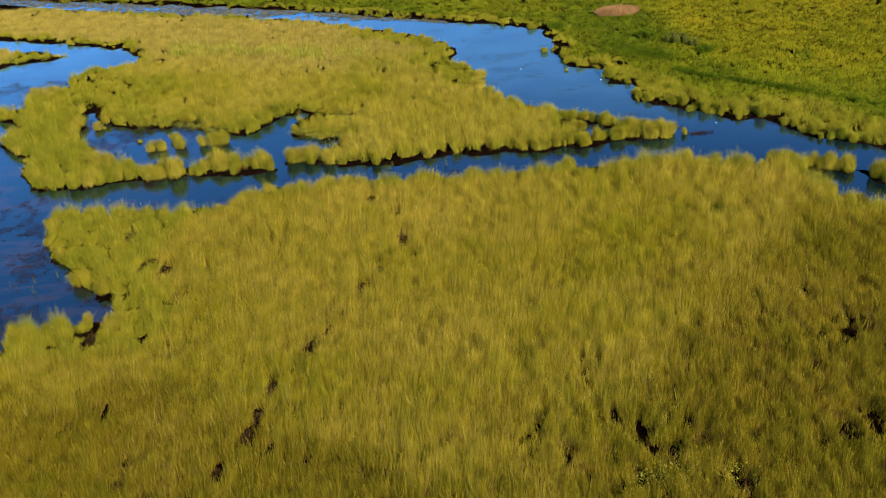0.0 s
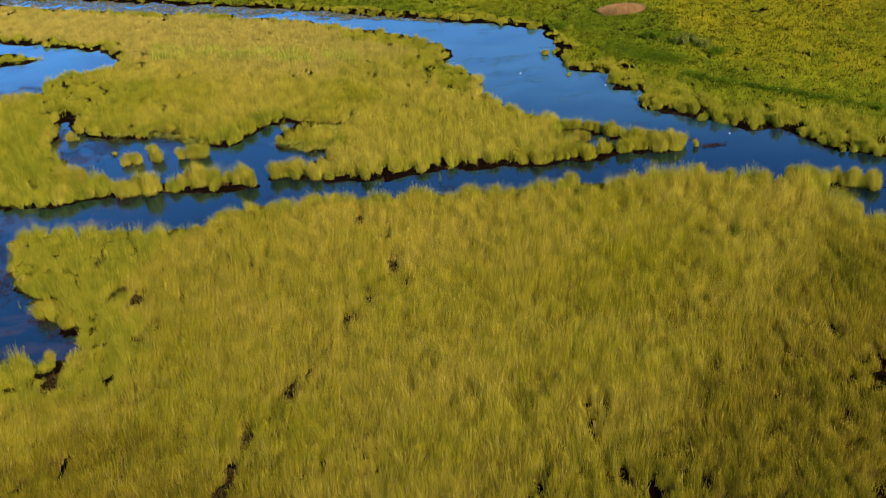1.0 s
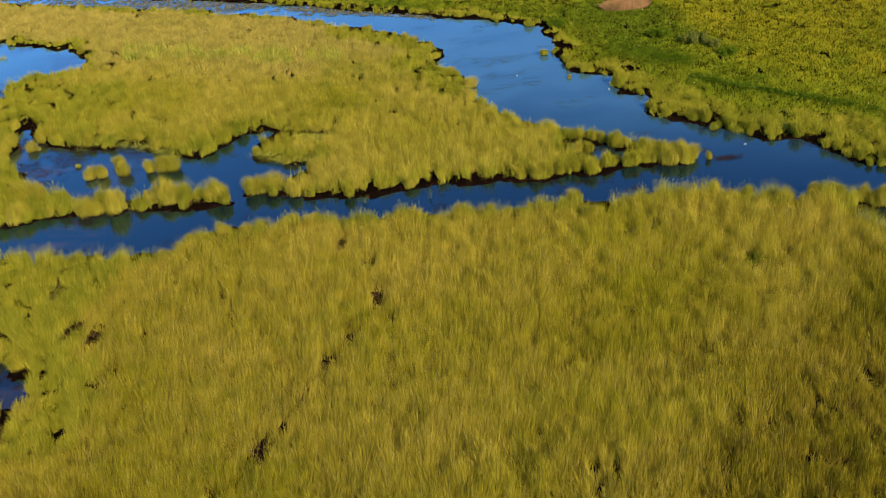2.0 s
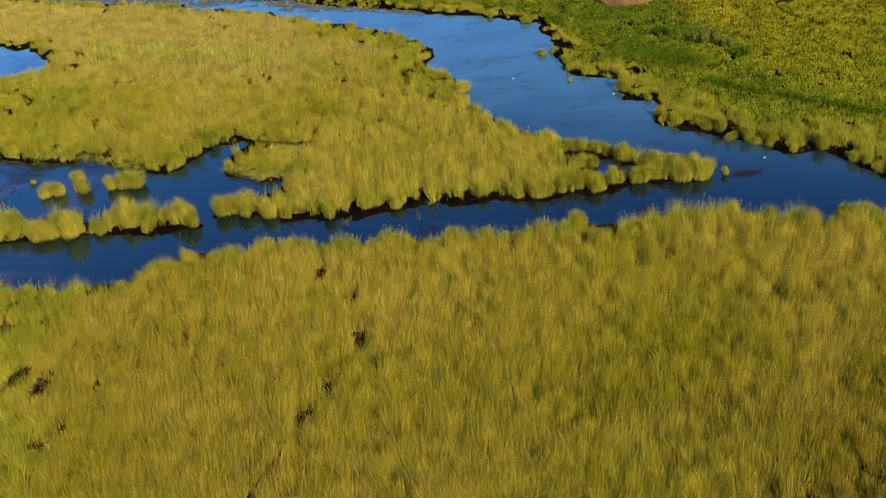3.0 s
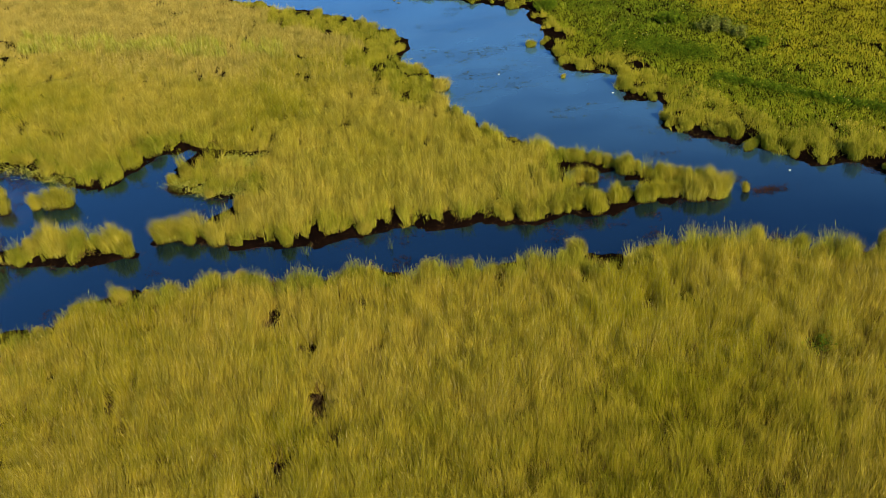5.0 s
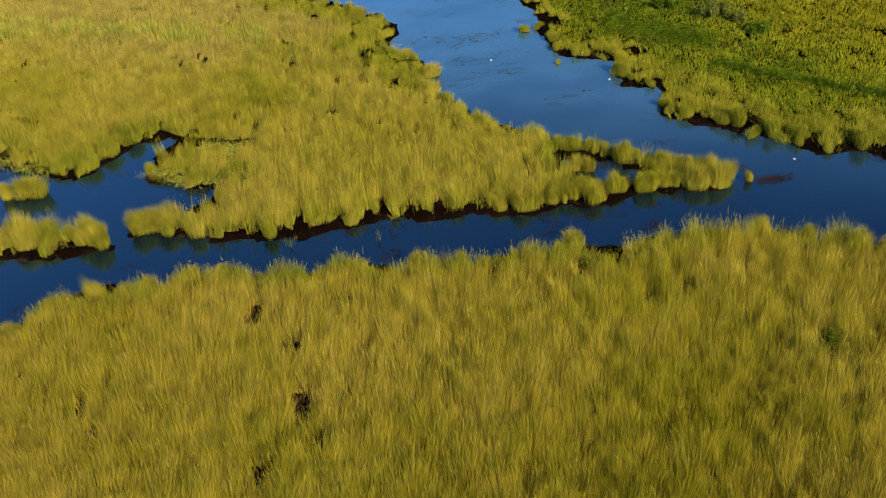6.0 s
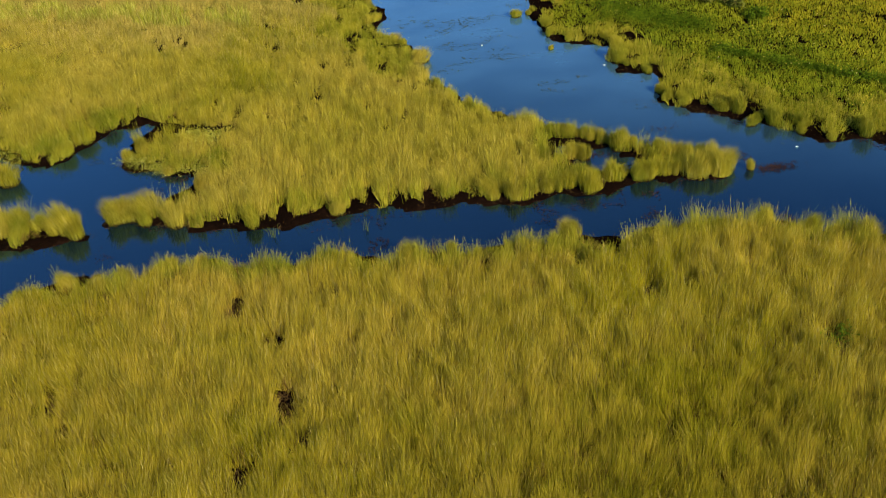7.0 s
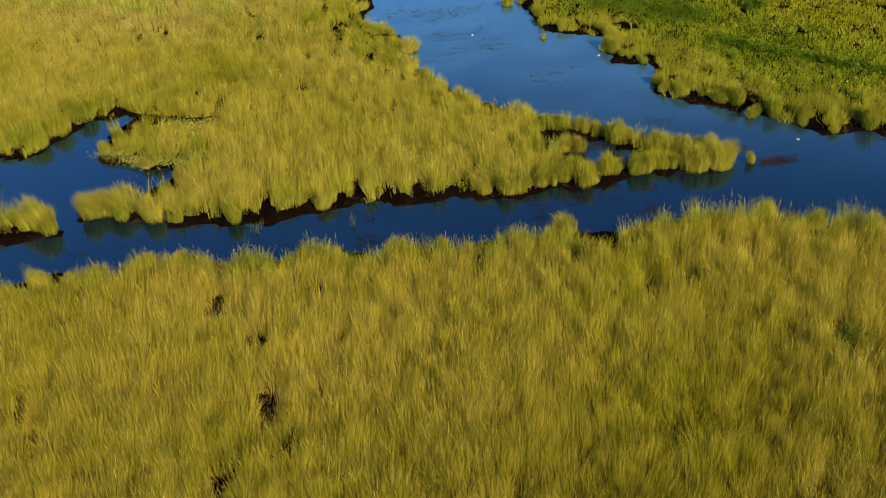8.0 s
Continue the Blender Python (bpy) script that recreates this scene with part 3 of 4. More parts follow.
def plant_near():
    rng = np.random.RandomState(11)

    def keep(x, y):
        thin = value_noise(x, y, 0.35, 31) + 0.7 * value_noise(x, y, 1.3, 32)
        return (in_view(x, y) & (piece_at(x, y) == 0) & (grid_at(SHORE, x, y) > 0.17 + 0.26 * value_noise(x, y, 0.7, 30)) & (gap_to(HOLES, x, y) > 1 + rng.uniform(-0.3, 0.35, len(x))) & (gap_to(CRACKS, x, y) > 0.8 + rng.uniform(-0.3, 0.3, len(x)))
                & ((along(TRAIL, x, y) > 0.10 + 0.13 * value_noise(x, y, 0.6, 26)) | (rng.uniform(0, 1, len(x)) > 0.75))
                & ((along(SIDE_TRAIL, x, y) > 0.12 + 0.1 * value_noise(x, y, 0.6, 23)) | (rng.uniform(0, 1, len(x)) > 0.75))
                & (thin > np.where(x < -10, -0.9, np.interp(y, [25, 36], [-0.78, -1.12])) + rng.uniform(-0.25, 0.25, len(x))))
    x, y = sow(rng, 1400, -24, 24, 18, 46, keep)
    tall = 0.85 * np.clip(0.62 + 0.5 * (np.minimum(gap_to(HOLES, x, y), gap_to(CRACKS, x, y)) - 1), 0.62, 1.0)
    shore = grid_at(SHORE, x, y) + 0.35 * value_noise(x, y, 0.8, 38)
    bushy = (x + 2.0 * value_noise(x, y, 2.0, 40) + rng.normal(0, 0.6, len(x)) < -12.5) & (y > 31) & (shore < 4.5)
    rim = ~bushy & (shore < 0.9)
    dark_zone = ~rim & ~bushy & (x * 0.9 - 1.05 * (y - 24) + 3.5 * value_noise(x, y, 2.5, 27) + rng.normal(0, 2.2, len(x)) > 2.8)
    dark_zone |= ~rim & ~bushy & (x < 2) & (28.0 - 0.45 * (x + 12) - y + 2.5 * value_noise(x, y, 2.5, 27) + rng.normal(0, 1.5, len(x)) > 0)
    green = ~rim & ~bushy & ~dark_zone & (((x - 7.0) / 5.5) ** 2 + ((y - 35.0) / 2.4) ** 2 + 0.5 * value_noise(x, y, 1.8, 41) + rng.normal(0, 0.3, len(x)) < 1)
    rest = ~rim & ~bushy & ~dark_zone & ~green
    stand("green_sedge_patch", rng, x[green], y[green], tall[green], 0.0115, M_GREEN, "fresher green sedge in a patch of the meadow", 0.95, 0.30, 0.20, (0.07, 0.20), seed=50, heads=0.2, uneven=0.32)
    stand("dark_sedge_patch", rng, x[dark_zone], y[dark_zone], 0.88 * tall[dark_zone], 0.014, M_DARK_SEDGE, "darker olive blades mixed into the sedge", 0.7, 0.55, 0.3, (0.03, 0.18), loose=0.10, seed=52, heads=0.3)
    stand("sedge_meadow", rng, x[rest], y[rest], tall[rest], 0.0115, M_NEAR, "tall yellow-green sedge covering the marsh meadow", 0.95, 0.24, 0.20, (0.07, 0.20), seed=50, heads=0.25, uneven=0.28)
    stand("meadow_rim_sedge", rng, x[rim], y[rim], tall[rim], 0.013, M_BANK, "greener sedge along the meadow's wet rim", 0.85, 0.6, 0.26, (0.02, 0.10), seed=50, uneven=0.42, droop=0.14, heads=0.2)
    stand("bushy_sedge", rng, x[bushy], y[bushy], tall[bushy], 0.015, M_BANK, "bushy green sedge in separate clumps on the meadow's wet corner", 0.8, 0.9, 0.3, (0.04, 0.08), seed=55, uneven=0.85, droop=0.1, heads=0.1, gaps=0.34)
    x, y = sow(rng, 190, -24, 24, 18, 46, lambda x, y: keep(x, y) & ((x > -12) | (y < 31)))
    stand("dead_thatch", rng, x, y, np.full(len(x), 0.52), 0.026, M_THATCH, "brown dead sedge leaves under the living ones", 0.6, 0.2, 0.3, (0.03, 0.1), loose=0.3, seed=58)
    n = 9000
    k = rng.randint(0, len(HOLES), n)
    hx, hy, r = np.array(HOLES).T[:, k]
    a, d = rng.uniform(0, 6.283, n), np.sqrt(rng.uniform(0, 1.3, n)) * r
    stand("dead_sedge_litter", rng, hx + d * np.cos(a), hy + 1.6 * d * np.sin(a), np.full(n, 0.26), 0.02, M_LITTER, "brown dead sedge trodden down in the openings", 0.5, 0.2, 0.4, loose=0.5, seed=57)


def plant_island():
    rng = np.random.RandomState(12)

    def keep(x, y):
        p = piece_at(x, y)
        thin = value_noise(x, y, 0.35, 33) + 0.7 * value_noise(x, y, 1.3, 34)
        return (in_view(x, y) & ((p == 1) | (p == 2) | (p == 4)) & ~(cleft(x, y) & (x < 7)) & (grid_at(SHORE, x, y) > 0.18 + 0.28 * value_noise(x, y, 0.6, 30)) & (gap_to(ISLAND_HOLES, x, y) > 0.82 + rng.uniform(-0.55, 0.35, len(x)))
                & ((along(ISLAND_TRAIL, x, y) > 0.22 + 0.14 * value_noise(x, y, 0.6, 22)) | (rng.uniform(0, 1, len(x)) > 0.7))
                & (gap_to(BANK_NOTCHES, x, y) > 1 + rng.uniform(-0.2, 0.2, len(x)))
                & ((np.min([along(line, x, y) for line in WEST_CRACKS], 0) > 0.24 + 0.12 * value_noise(x, y, 0.5, 49)) | (rng.uniform(0, 1, len(x)) > 0.85))
                & ((along(INLET_LINE, x, y) > 0.40 + 0.16 * value_noise(x, y, 0.6, 21)) | (rng.uniform(0, 1, len(x)) > 0.93))
                & (thin > -0.92 + rng.uniform(-0.25, 0.25, len(x))))
    x, y = sow(rng, 70, -36, 26, 38, 80, lambda x, y: keep(x, y) & (x > -15) & ((x < -4) | (depth(x, y) < 55.5)))
    stand("island_thatch", rng, x, y, 0.55 * np.interp(depth(x, y), [43, 47, 51, 60, 68], [0.92, 0.86, 0.70, 0.46, 0.40]), 0.032, M_THATCH, "brown dead sedge leaves under the island's sedge", 0.6, 0.2, 0.3, loose=0.3, seed=68)
    x, y = sow(rng, 1200, -36, 26, 38, 80, keep)
    k = (depth(x, y) < 59) | (rng.uniform(0, 1, len(x)) < 0.68)
    x, y = x[k], y[k]
    tall = np.interp(depth(x, y), [43, 47, 51, 60, 68], [0.92, 0.86, 0.70, 0.46, 0.40])
    tall = np.where((np.hypot(x - 9.0, y - 46.6) < 1.8) & (y < 47.4), 0.62, 1.0) * np.where(np.hypot((x + 6.5) / 2.2, y - 51.3) < 1.0, 0.75, 1.0) * tall
    s = grid_at(SHORE, x, y) + 0.5 * value_noise(x, y, 0.9, 39)
    rim = s < np.where((x > -5) & (depth(x, y) > 55), 2.2, 0.85)
    rim |= (x + 3.0 * value_noise(x, y, 2.2, 24) + rng.normal(0, 0.8, len(x)) < -15.5) & (depth(x, y) < 56.5)
    bushy = rim & (((x > -4) & (depth(x, y) > 55.5)) | ((x < -15) & (s > 0.4)))
    rim &= ~bushy
    straw = ~rim & ~bushy & (depth(x, y) + 1.5 * value_noise(x, y, 3, 35) > 58.8 + 0.12 * np.maximum(x + 5, 0) + rng.normal(0, 1.3, len(x))) & (x < 0.5)
    stand("bushy_island_sedge", rng, x[bushy], y[bushy], 1.12 * tall[bushy], 0.017, M_BANK, "bushy green sedge in separate clumps on the island's wet margins", 0.85, 0.8, 0.3, seed=65, uneven=0.8, droop=0.1, heads=0.1, gaps=0.34)
    for k, name, mat, label, dome in ((~straw & ~rim & ~bushy, "island_sedge", M_ISLE, "olive sedge covering the low marsh island", 0.30),
                                      (rim, "island_rim_sedge", M_BANK, "greener sedge along the island's shores", 0.85),
                                      (straw, "straw_sedge", M_STRAW, "straw-coloured ripe sedge on the island's far end", 0.2)):
        stand(name, rng, x[k], y[k], tall[k], 0.018 if straw is k else 0.013, mat, label, 0.72 if rim is k else 0.95, dome, 0.20, (0.04, 0.10), seed=60, heads=0.28, droop=0.10)


def plant_far():
    rng = np.random.RandomState(13)

    def keep(x, y):
        return in_view(x, y) & (piece_at(x, y) == 3) & ~cleft(x, y) & (grid_at(SHORE, x, y) > 0.12 + 0.40 * value_noise(x, y, 0.8, 30)) & (value_noise(x, y, 0.5, 36) > -0.85)
    x, y = sow(rng, 420, -36, 40, 36, 88, keep)
    s = grid_at(SHORE, x, y) + 0.9 * value_noise(x, y, 2.5, 37)
    fringe = s < np.interp(depth(x, y), [44, 52, 58, 70], [3.2, 2.8, 1.3, 0.6])
    tall = np.interp(depth(x, y), [44, 52, 60, 72], [0.66, 0.60, 0.40, 0.34])
    ex, ey = sow(rng, 420, -12, 32, 40, 76, lambda x, y: keep(x, y) & (grid_at(SHORE, x, y) + 0.9 * value_noise(x, y, 2.5, 37) < np.interp(depth(x, y), [44, 52, 58, 70], [3.2, 2.8, 1.3, 0.6])))
    fx, fy = np.r_[x[fringe], ex], np.r_[y[fringe], ey]
    stand("fringe_sedge", rng, fx, fy, np.interp(depth(fx, fy), [44, 52, 60, 72], [0.58, 0.52, 0.38, 0.32]), 0.018, M_BANK, "tall green sedge fringing the river bank", 0.8, 0.6, 0.28, seed=70)
    dry = ~fringe & (grid_at(SHORE, x, y) + 2.5 * value_noise(x, y, 5.0, 47) + 1.2 * value_noise(x, y, 1.6, 48) + rng.normal(0, 1.0, len(x)) > 8.5)
    rest = ~fringe & ~dry
    stand("ripe_meadow_grass", rng, x[dry], y[dry], 0.6 * tall[dry], 0.030, M_RIPE, "yellowing ripe grass of the drier meadow", 0.9, 0.16, 0.3, loose=0.25, seed=82)
    stand("meadow_grass", rng, x[rest], y[rest], 0.55 * tall[rest], 0.030, M_MEADOW, "short fresh green grass of the wet meadow", 0.9, 0.18, 0.3, loose=0.25, seed=80)


def plant_around():
    """The marsh going on past the stretch flown over, thinning out with the distance."""
    rng = np.random.RandomState(14)

    def keep(x, y):
        gone = rng.uniform(0, 1, len(x)) ** 1.6 * 16
        return ~in_view(x, y, 1.0) & in_view(x, y, 1.0 + gone) & (grid_at(SHORE, x, y) > 0.3)
    x, y = sow(rng, 95, -46, 46, -2, 92, keep)
    far = piece_at(x, y) == 3
    stand("outer_sedge", rng, x[~far], y[~far], np.full(np.sum(~far), 0.8), 0.06, M_NEAR, "yellow-green sedge of the surrounding marsh", 1.0, 0.25, 0.25, (0.03, 0.2), loose=0.25, seed=72)
    stand("outer_meadow_grass", rng, x[far], y[far], np.full(np.sum(far), 0.35), 0.07, M_MEADOW, "green grass of the surrounding meadow", 1.0, 0.25, 0.25, loose=0.3, seed=73)


def bank_litter():
    """Dead leaves and stalks washed up on the mud ledges."""
    rng = np.random.RandomState(16)

    def keep(x, y):
        s = grid_at(SHORE, x, y) + 0.1 * value_noise(x, y, 0.4, 17)
        return in_view(x, y) & (s > -0.36) & (s < 0.14) & (value_noise(x, y, 1.1, 18) + 0.5 * value_noise(x, y, 0.35, 19) > rng.uniform(-0.7, 0.7, len(x)))
    x, y = sow(rng, 160, -34, 26, 30, 74, keep)
    stand("bank_litter", rng, x, y, np.full(len(x), 0.13), 0.022, M_LITTER, "brown dead sedge washed up on the muddy banks", 0.5, 0.2, 0.5, loose=1.1, seed=59, droop=0.0)


plant_near()
bank_litter()
plant_around()
plant_island()
plant_far()


# ---------------------------------------------------------------- tussocks and clumps
def part(name, me_or_bm, mat, parent, label=""):
    """One mesh object under a thing."""
    me = me_or_bm
    if not hasattr(me, "materials"):
        me = bpy.data.meshes.new(name)
        me_or_bm.to_mesh(me)
        me_or_bm.free()
    if mat:
        me.materials.append(mat)
    ob = new(name, me)
    ob.parent = parent
    if label:
        tagged(ob, label)
    return ob


def leaf_strips(name, rng, n, radius, height, width, spread_out, mat):
    """Arching leaves out of one root: bent strips, falling outwards."""
    a, r = rng.uniform(0, 2 * np.pi, n), radius * np.sqrt(rng.uniform(0, 1, n))
    x, y = np.cos(a) * r, np.sin(a) * r
    h = height * (1.05 - 0.36 * (r / radius) ** 3) * rng.uniform(0.58, 1.04, n)
    out = spread_out * (0.15 + r / radius) * h * rng.uniform(0.5, 1.2, n)
    f = a + np.pi / 2 + rng.normal(0, 0.6, n)
    w = width * rng.uniform(0.6, 1.2, n) / 2
    lean, lx, ly = 0.14 * h, *rng.uniform(-1, 1, 2)
    v = np.empty((n, 4, 3), np.float32)
    v[:, 0] = np.stack([x, y, 0 * h], -1)
    for k, sign in ((1, -1), (3, 1)):
        v[:, k] = np.stack([x + np.cos(a) * out * 0.24 + sign * np.cos(f) * w, y + np.sin(a) * out * 0.24 + sign * np.sin(f) * w, 0.58 * h], -1)
    v[:, 2] = np.stack([x + np.cos(a) * out + lx * lean + rng.normal(0, 0.05, n), y + np.sin(a) * out + ly * lean + rng.normal(0, 0.05, n), h * np.clip(1.02 - 0.3 * out / h, 0.5, 1.1)], -1)
    return mesh_from(name, v.reshape(-1, 3), np.arange(4 * n), np.arange(0, 4 * n, 4), [mat])


def root_mound(rng, radius, top):
    """The knot of roots and peat that a tussock stands on, rough all round."""
    bm = bmesh.new()
    bmesh.ops.create_icosphere(bm, subdivisions=2, radius=1.0)
    for v in bm.verts:
        k = 1 + 0.16 * noise.noise(v.co * 2.3 + Vector((radius * 90, 0, 0)))
        v.co = Vector((v.co.x * radius * k, v.co.y * radius * k, v.co.z * 0.22 * k + top - 0.18))
    for f in bm.faces:
        f.smooth = True
    return bm


def make_tussock(seed, radius, height, leaves, mat, spread_out=0.27, width=0.012):
    rng = np.random.RandomState(seed)
    ob = new("sedge_tussock")
    part("root_mound", root_mound(rng, radius * 0.80, 0.08), M_PEAT, ob, "wet dark peat and roots")
    part("leaves", leaf_strips("leaves", rng, leaves, radius * 0.8, height, width, spread_out, mat), None, ob)
    return ob


PATTERNS = [make_tussock(200 + k, 0.30 + 0.07 * (k % 3), 0.76 + 0.06 * (k % 4), 680, M_BANK if k < 4 else M_ISLE, 0.10 + 0.05 * (k % 3), 0.0105) for k in range(10)]
USED = set()


def tussock(x, y, size=1.0, tall=1.0, turn=0.0, label="", group="", base=0.0):
    """A tussock at a place; each pattern serves first itself, then as copies."""
    k = int(abs(x * 7.3 + y * 3.1))
    k = k % 4 if piece_at(x, y) == 3 or k % 5 == 0 else 4 + k % 6
    long = 0.8 + 0.5 * (abs(x * 3.7 + y * 5.3) % 1.0)
    m = Matrix.Translation((x, y, base)) @ Matrix.Rotation(turn, 4, "Z") @ Matrix.Diagonal((size * long, size / long ** 0.5, size * tall, 1))
    if k in USED:
        ob = copy_thing(PATTERNS[k], m)
    else:
        USED.add(k)
        ob = PATTERNS[k]
        ob.matrix_basis = m
    return tagged(ob, label, "tussock", group)


def line_up(outline, step, rng, inset, first=0, last=None):
    """Places along an outline of the plan, drawn to the wet edge of the land."""
    pts = [Vector(p) for p in outline[first:last]]
    found, left = [], 0.0
    for a, b in zip(pts, pts[1:]):
        length = (b - a).length
        d = left
        while d < length:
            p = a + (b - a) * (d / length)
            x, y = p.x + rng.uniform(-0.1, 0.1), p.y + rng.uniform(-0.1, 0.1)
            deep_in = inset + rng.uniform(-0.12, 0.35)
            for _ in range(6):
                s = float(grid_at(SHORE, x, y))
                gx = float(grid_at(SHORE, x + 0.2, y) - grid_at(SHORE, x - 0.2, y))
                gy = float(grid_at(SHORE, x, y + 0.2) - grid_at(SHORE, x, y - 0.2))
                g = math.hypot(gx, gy) + 1e-6
                x, y = x + gx / g * (deep_in - s) * 0.7, y + gy / g * (deep_in - s) * 0.7
            found.append((x, y))
            d += step * rng.choice((0.55, 0.8, 1.1, 1.5, 2.2)) * rng.uniform(0.8, 1.2)
        left = d - length
    return found


def edge_tussocks():
    rng = np.random.RandomState(21)
    rows = [(ISLAND_SOUTH, 0.50, 1.0, "sedge tussocks on the island bank", "olive-yellow sedge tussock arching over the island's bank"),
            (POND_SHORE, 0.66, 0.85, "sedge tussocks round the pond", "olive-green sedge tussock at the pond's edge"),
            (ARM, 0.52, 0.95, "sedge tussocks on the narrow spit", "yellow-green sedge tussock on the narrow spit of land"),
            (ISLAND_WEST[1:-2], 0.75, 0.7, "sedge tussocks on the west shore", "green sedge tussock on the island's west shore"),
            (ISLAND_NORTH[7:], 0.7, 0.75, "sedge tussocks on the river's near bank", "green sedge tussock on the bank of the river bend"),
            (FAR_BANK[5:], 0.68, 0.85, "sedge tussocks on the far bank", "fresh green sedge tussock on the far river bank"),
            (FAR_BANK_EAST[:5], 0.62, 0.9, "sedge tussocks on the far bank", "fresh green sedge tussock on the far river bank"),
            (NEAR_EDGE[2:], 0.9, 0.75, "sedge tussocks on the meadow's edge", "yellow-green sedge tussock on the meadow's wet edge"),
            (NEAR_EDGE_EAST[:16], 0.95, 0.75, "sedge tussocks on the meadow's edge", "yellow-green sedge tussock on the meadow's wet edge"),
            (EAST_CLUMP, 0.6, 1.0, "sedge tussocks on the small islet", "dense green sedge tussock on a small islet")]
    for outline, step, size, group, label in rows:
        for x, y in line_up(outline, step, rng, 0.08 if outline[-1][0] > 17 else 0.17):
            if piece_at(x, y) != 0 and cleft(np.array(x), np.array(y)) and x < 7 or gap_to(BANK_NOTCHES, np.array(x), np.array(y)) < 1.5:
                continue
            far = float(np.interp(depth(x, y), [42, 50, 60, 70], [1.0, 0.92, 0.72, 0.6]))
            tussock(x, y, size * rng.choice((0.65, 0.85, 1.0, 1.15, 1.35)) * (0.4 + 0.6 * far), far * rng.uniform(0.9, 1.1), rng.uniform(0, 6.28), label, group)


def lone_tussocks():
    rng = np.random.RandomState(22)
    for x, y, size, tall in ((-17.3, 51.8, 0.6, 0.8), (-16.3, 50.5, 0.85, 0.8), (-15.7, 50.45, 0.9, 0.85), (-15.1, 51.6, 0.65, 1.0), (-14.65, 50.5, 0.8, 1.1), (-14.8, 51.0, 0.7, 1.1), (-13.3, 50.5, 0.8, 0.95),
                             (-12.7, 50.5, 1.05, 1.0), (-12.2, 50.5, 0.95, 1.0), (-12.5, 50.9, 0.8, 1.0), (-20.4, 54.3, 0.8, 0.8), (-20.0, 54.2, 0.6, 0.8)):
        tussock(x, y, size, tall, rng.uniform(0, 6), "small bushy sedge tussock standing in the pond", "tussocks in the pond")
    for k in range(14):
        x = 8.2 + 0.34 * k
        tussock(x, float(np.interp(x, [8.2, 9.4, 11.3, 12.3, 12.9], [49.4, 48.5, 47.45, 47.0, 46.5])) + rng.normal(0, 0.08), rng.uniform(0.6, 0.85), rng.uniform(0.95, 1.1), rng.uniform(0, 6),
                "dense olive-green sedge tussock on the island's narrow tip", "sedge tussocks on the island's tip")
    for x, y in ((12.9, 46.25), (12.55, 46.0), (12.15, 46.35), (11.7, 46.5), (11.9, 46.0), (11.2, 46.75)):
        tussock(x, y, rng.uniform(0.65, 0.9), 1.1, rng.uniform(0, 6), "dense olive-green sedge tussock on the island's narrow tip", "sedge tussocks on the island's tip")
    for k in range(17):
        tussock(17.0 + 0.22 * k + rng.normal(0, 0.06), 41.98 - 0.09 * k + rng.normal(0, 0.16), rng.uniform(0.7, 1.0), rng.uniform(0.9, 1.1), rng.uniform(0, 6),
                "yellow-green sedge tussock on the meadow's wet edge", "sedge tussocks on the meadow's edge")
    for x, y, size in ((12.4, 51.2, 0.8), (12.85, 51.05, 0.7), (13.5, 50.4, 0.65), (14.0, 49.95, 0.85), (14.75, 48.75, 0.95), (15.0, 48.95, 0.7), (16.2, 47.9, 0.8)):
        tussock(x, y, size, 0.85, rng.uniform(0, 6), "fresh green sedge tussock standing just off the far bank", "sedge tussocks on the far bank")
    tussock(13.68, 46.01, 0.55, 1.05, 1.0, "lone pale sedge tussock off the island's tip")
    for k in range(12):
        tussock(7.4 + 0.34 * k + rng.normal(0, 0.06), 46.38 + rng.normal(0, 0.12), rng.uniform(0.6, 0.85), rng.uniform(0.85, 1.0), rng.uniform(0, 6),
                "dense olive-green sedge tussock on the island's narrow tip", "sedge tussocks on the island's tip")
    tussock(8.0, 48.0, 0.9, 0.8, 2.0, "rounded sedge tussock in the muddy hollow")
    tussock(8.38, 47.85, 0.8, 0.8, 3.0, "rounded sedge tussock in the muddy hollow")
    tussock(7.98, 59.67, 0.9, 0.55, 3.0, "low green sedge tussock in the river bend")
    tussock(8.56, 59.74, 0.6, 0.55, 4.0, "low green sedge tussock in the river bend")
    tussock(8.89, 56.22, 0.5, 0.5, 4.0, "tiny dark green tussock in the river")


def straw_tussocks():
    for k, (x, y) in enumerate(((-26.3, 60.8), (-25.6, 60.7), (-24.9, 60.6), (-25.9, 60.2), (-25.2, 60.1))):
        ob = tagged(make_tussock(240 + k, 0.45, 0.62, 420, M_STRAW, 0.3, 0.016), "tan dried-out sedge tussock at the back of the pond", "tussock", "tan sedge tussocks")
        ob.location = (x, y, float(max(0.0, ground_height(np.array(x), np.array(y)) - 0.05)))


edge_tussocks()
lone_tussocks()
straw_tussocks()


# ---------------------------------------------------------------- shrubs, herbs and reeds
def tube(bm, pts, r0, r1, sides=5):
    """A tapered stem through the given places."""
    rings = []
    for k, p in enumerate(pts):
        r = r0 + (r1 - r0) * k / (len(pts) - 1)
        rings.append([bm.verts.new(p + Vector((r * math.cos(6.283 * a / sides), r * math.sin(6.283 * a / sides), 0))) for a in range(sides)])
    for lo, hi in zip(rings, rings[1:]):
        for a in range(sides):
            bm.faces.new((lo[a], lo[(a + 1) % sides], hi[(a + 1) % sides], hi[a]))
    bm.faces.new(rings[-1])


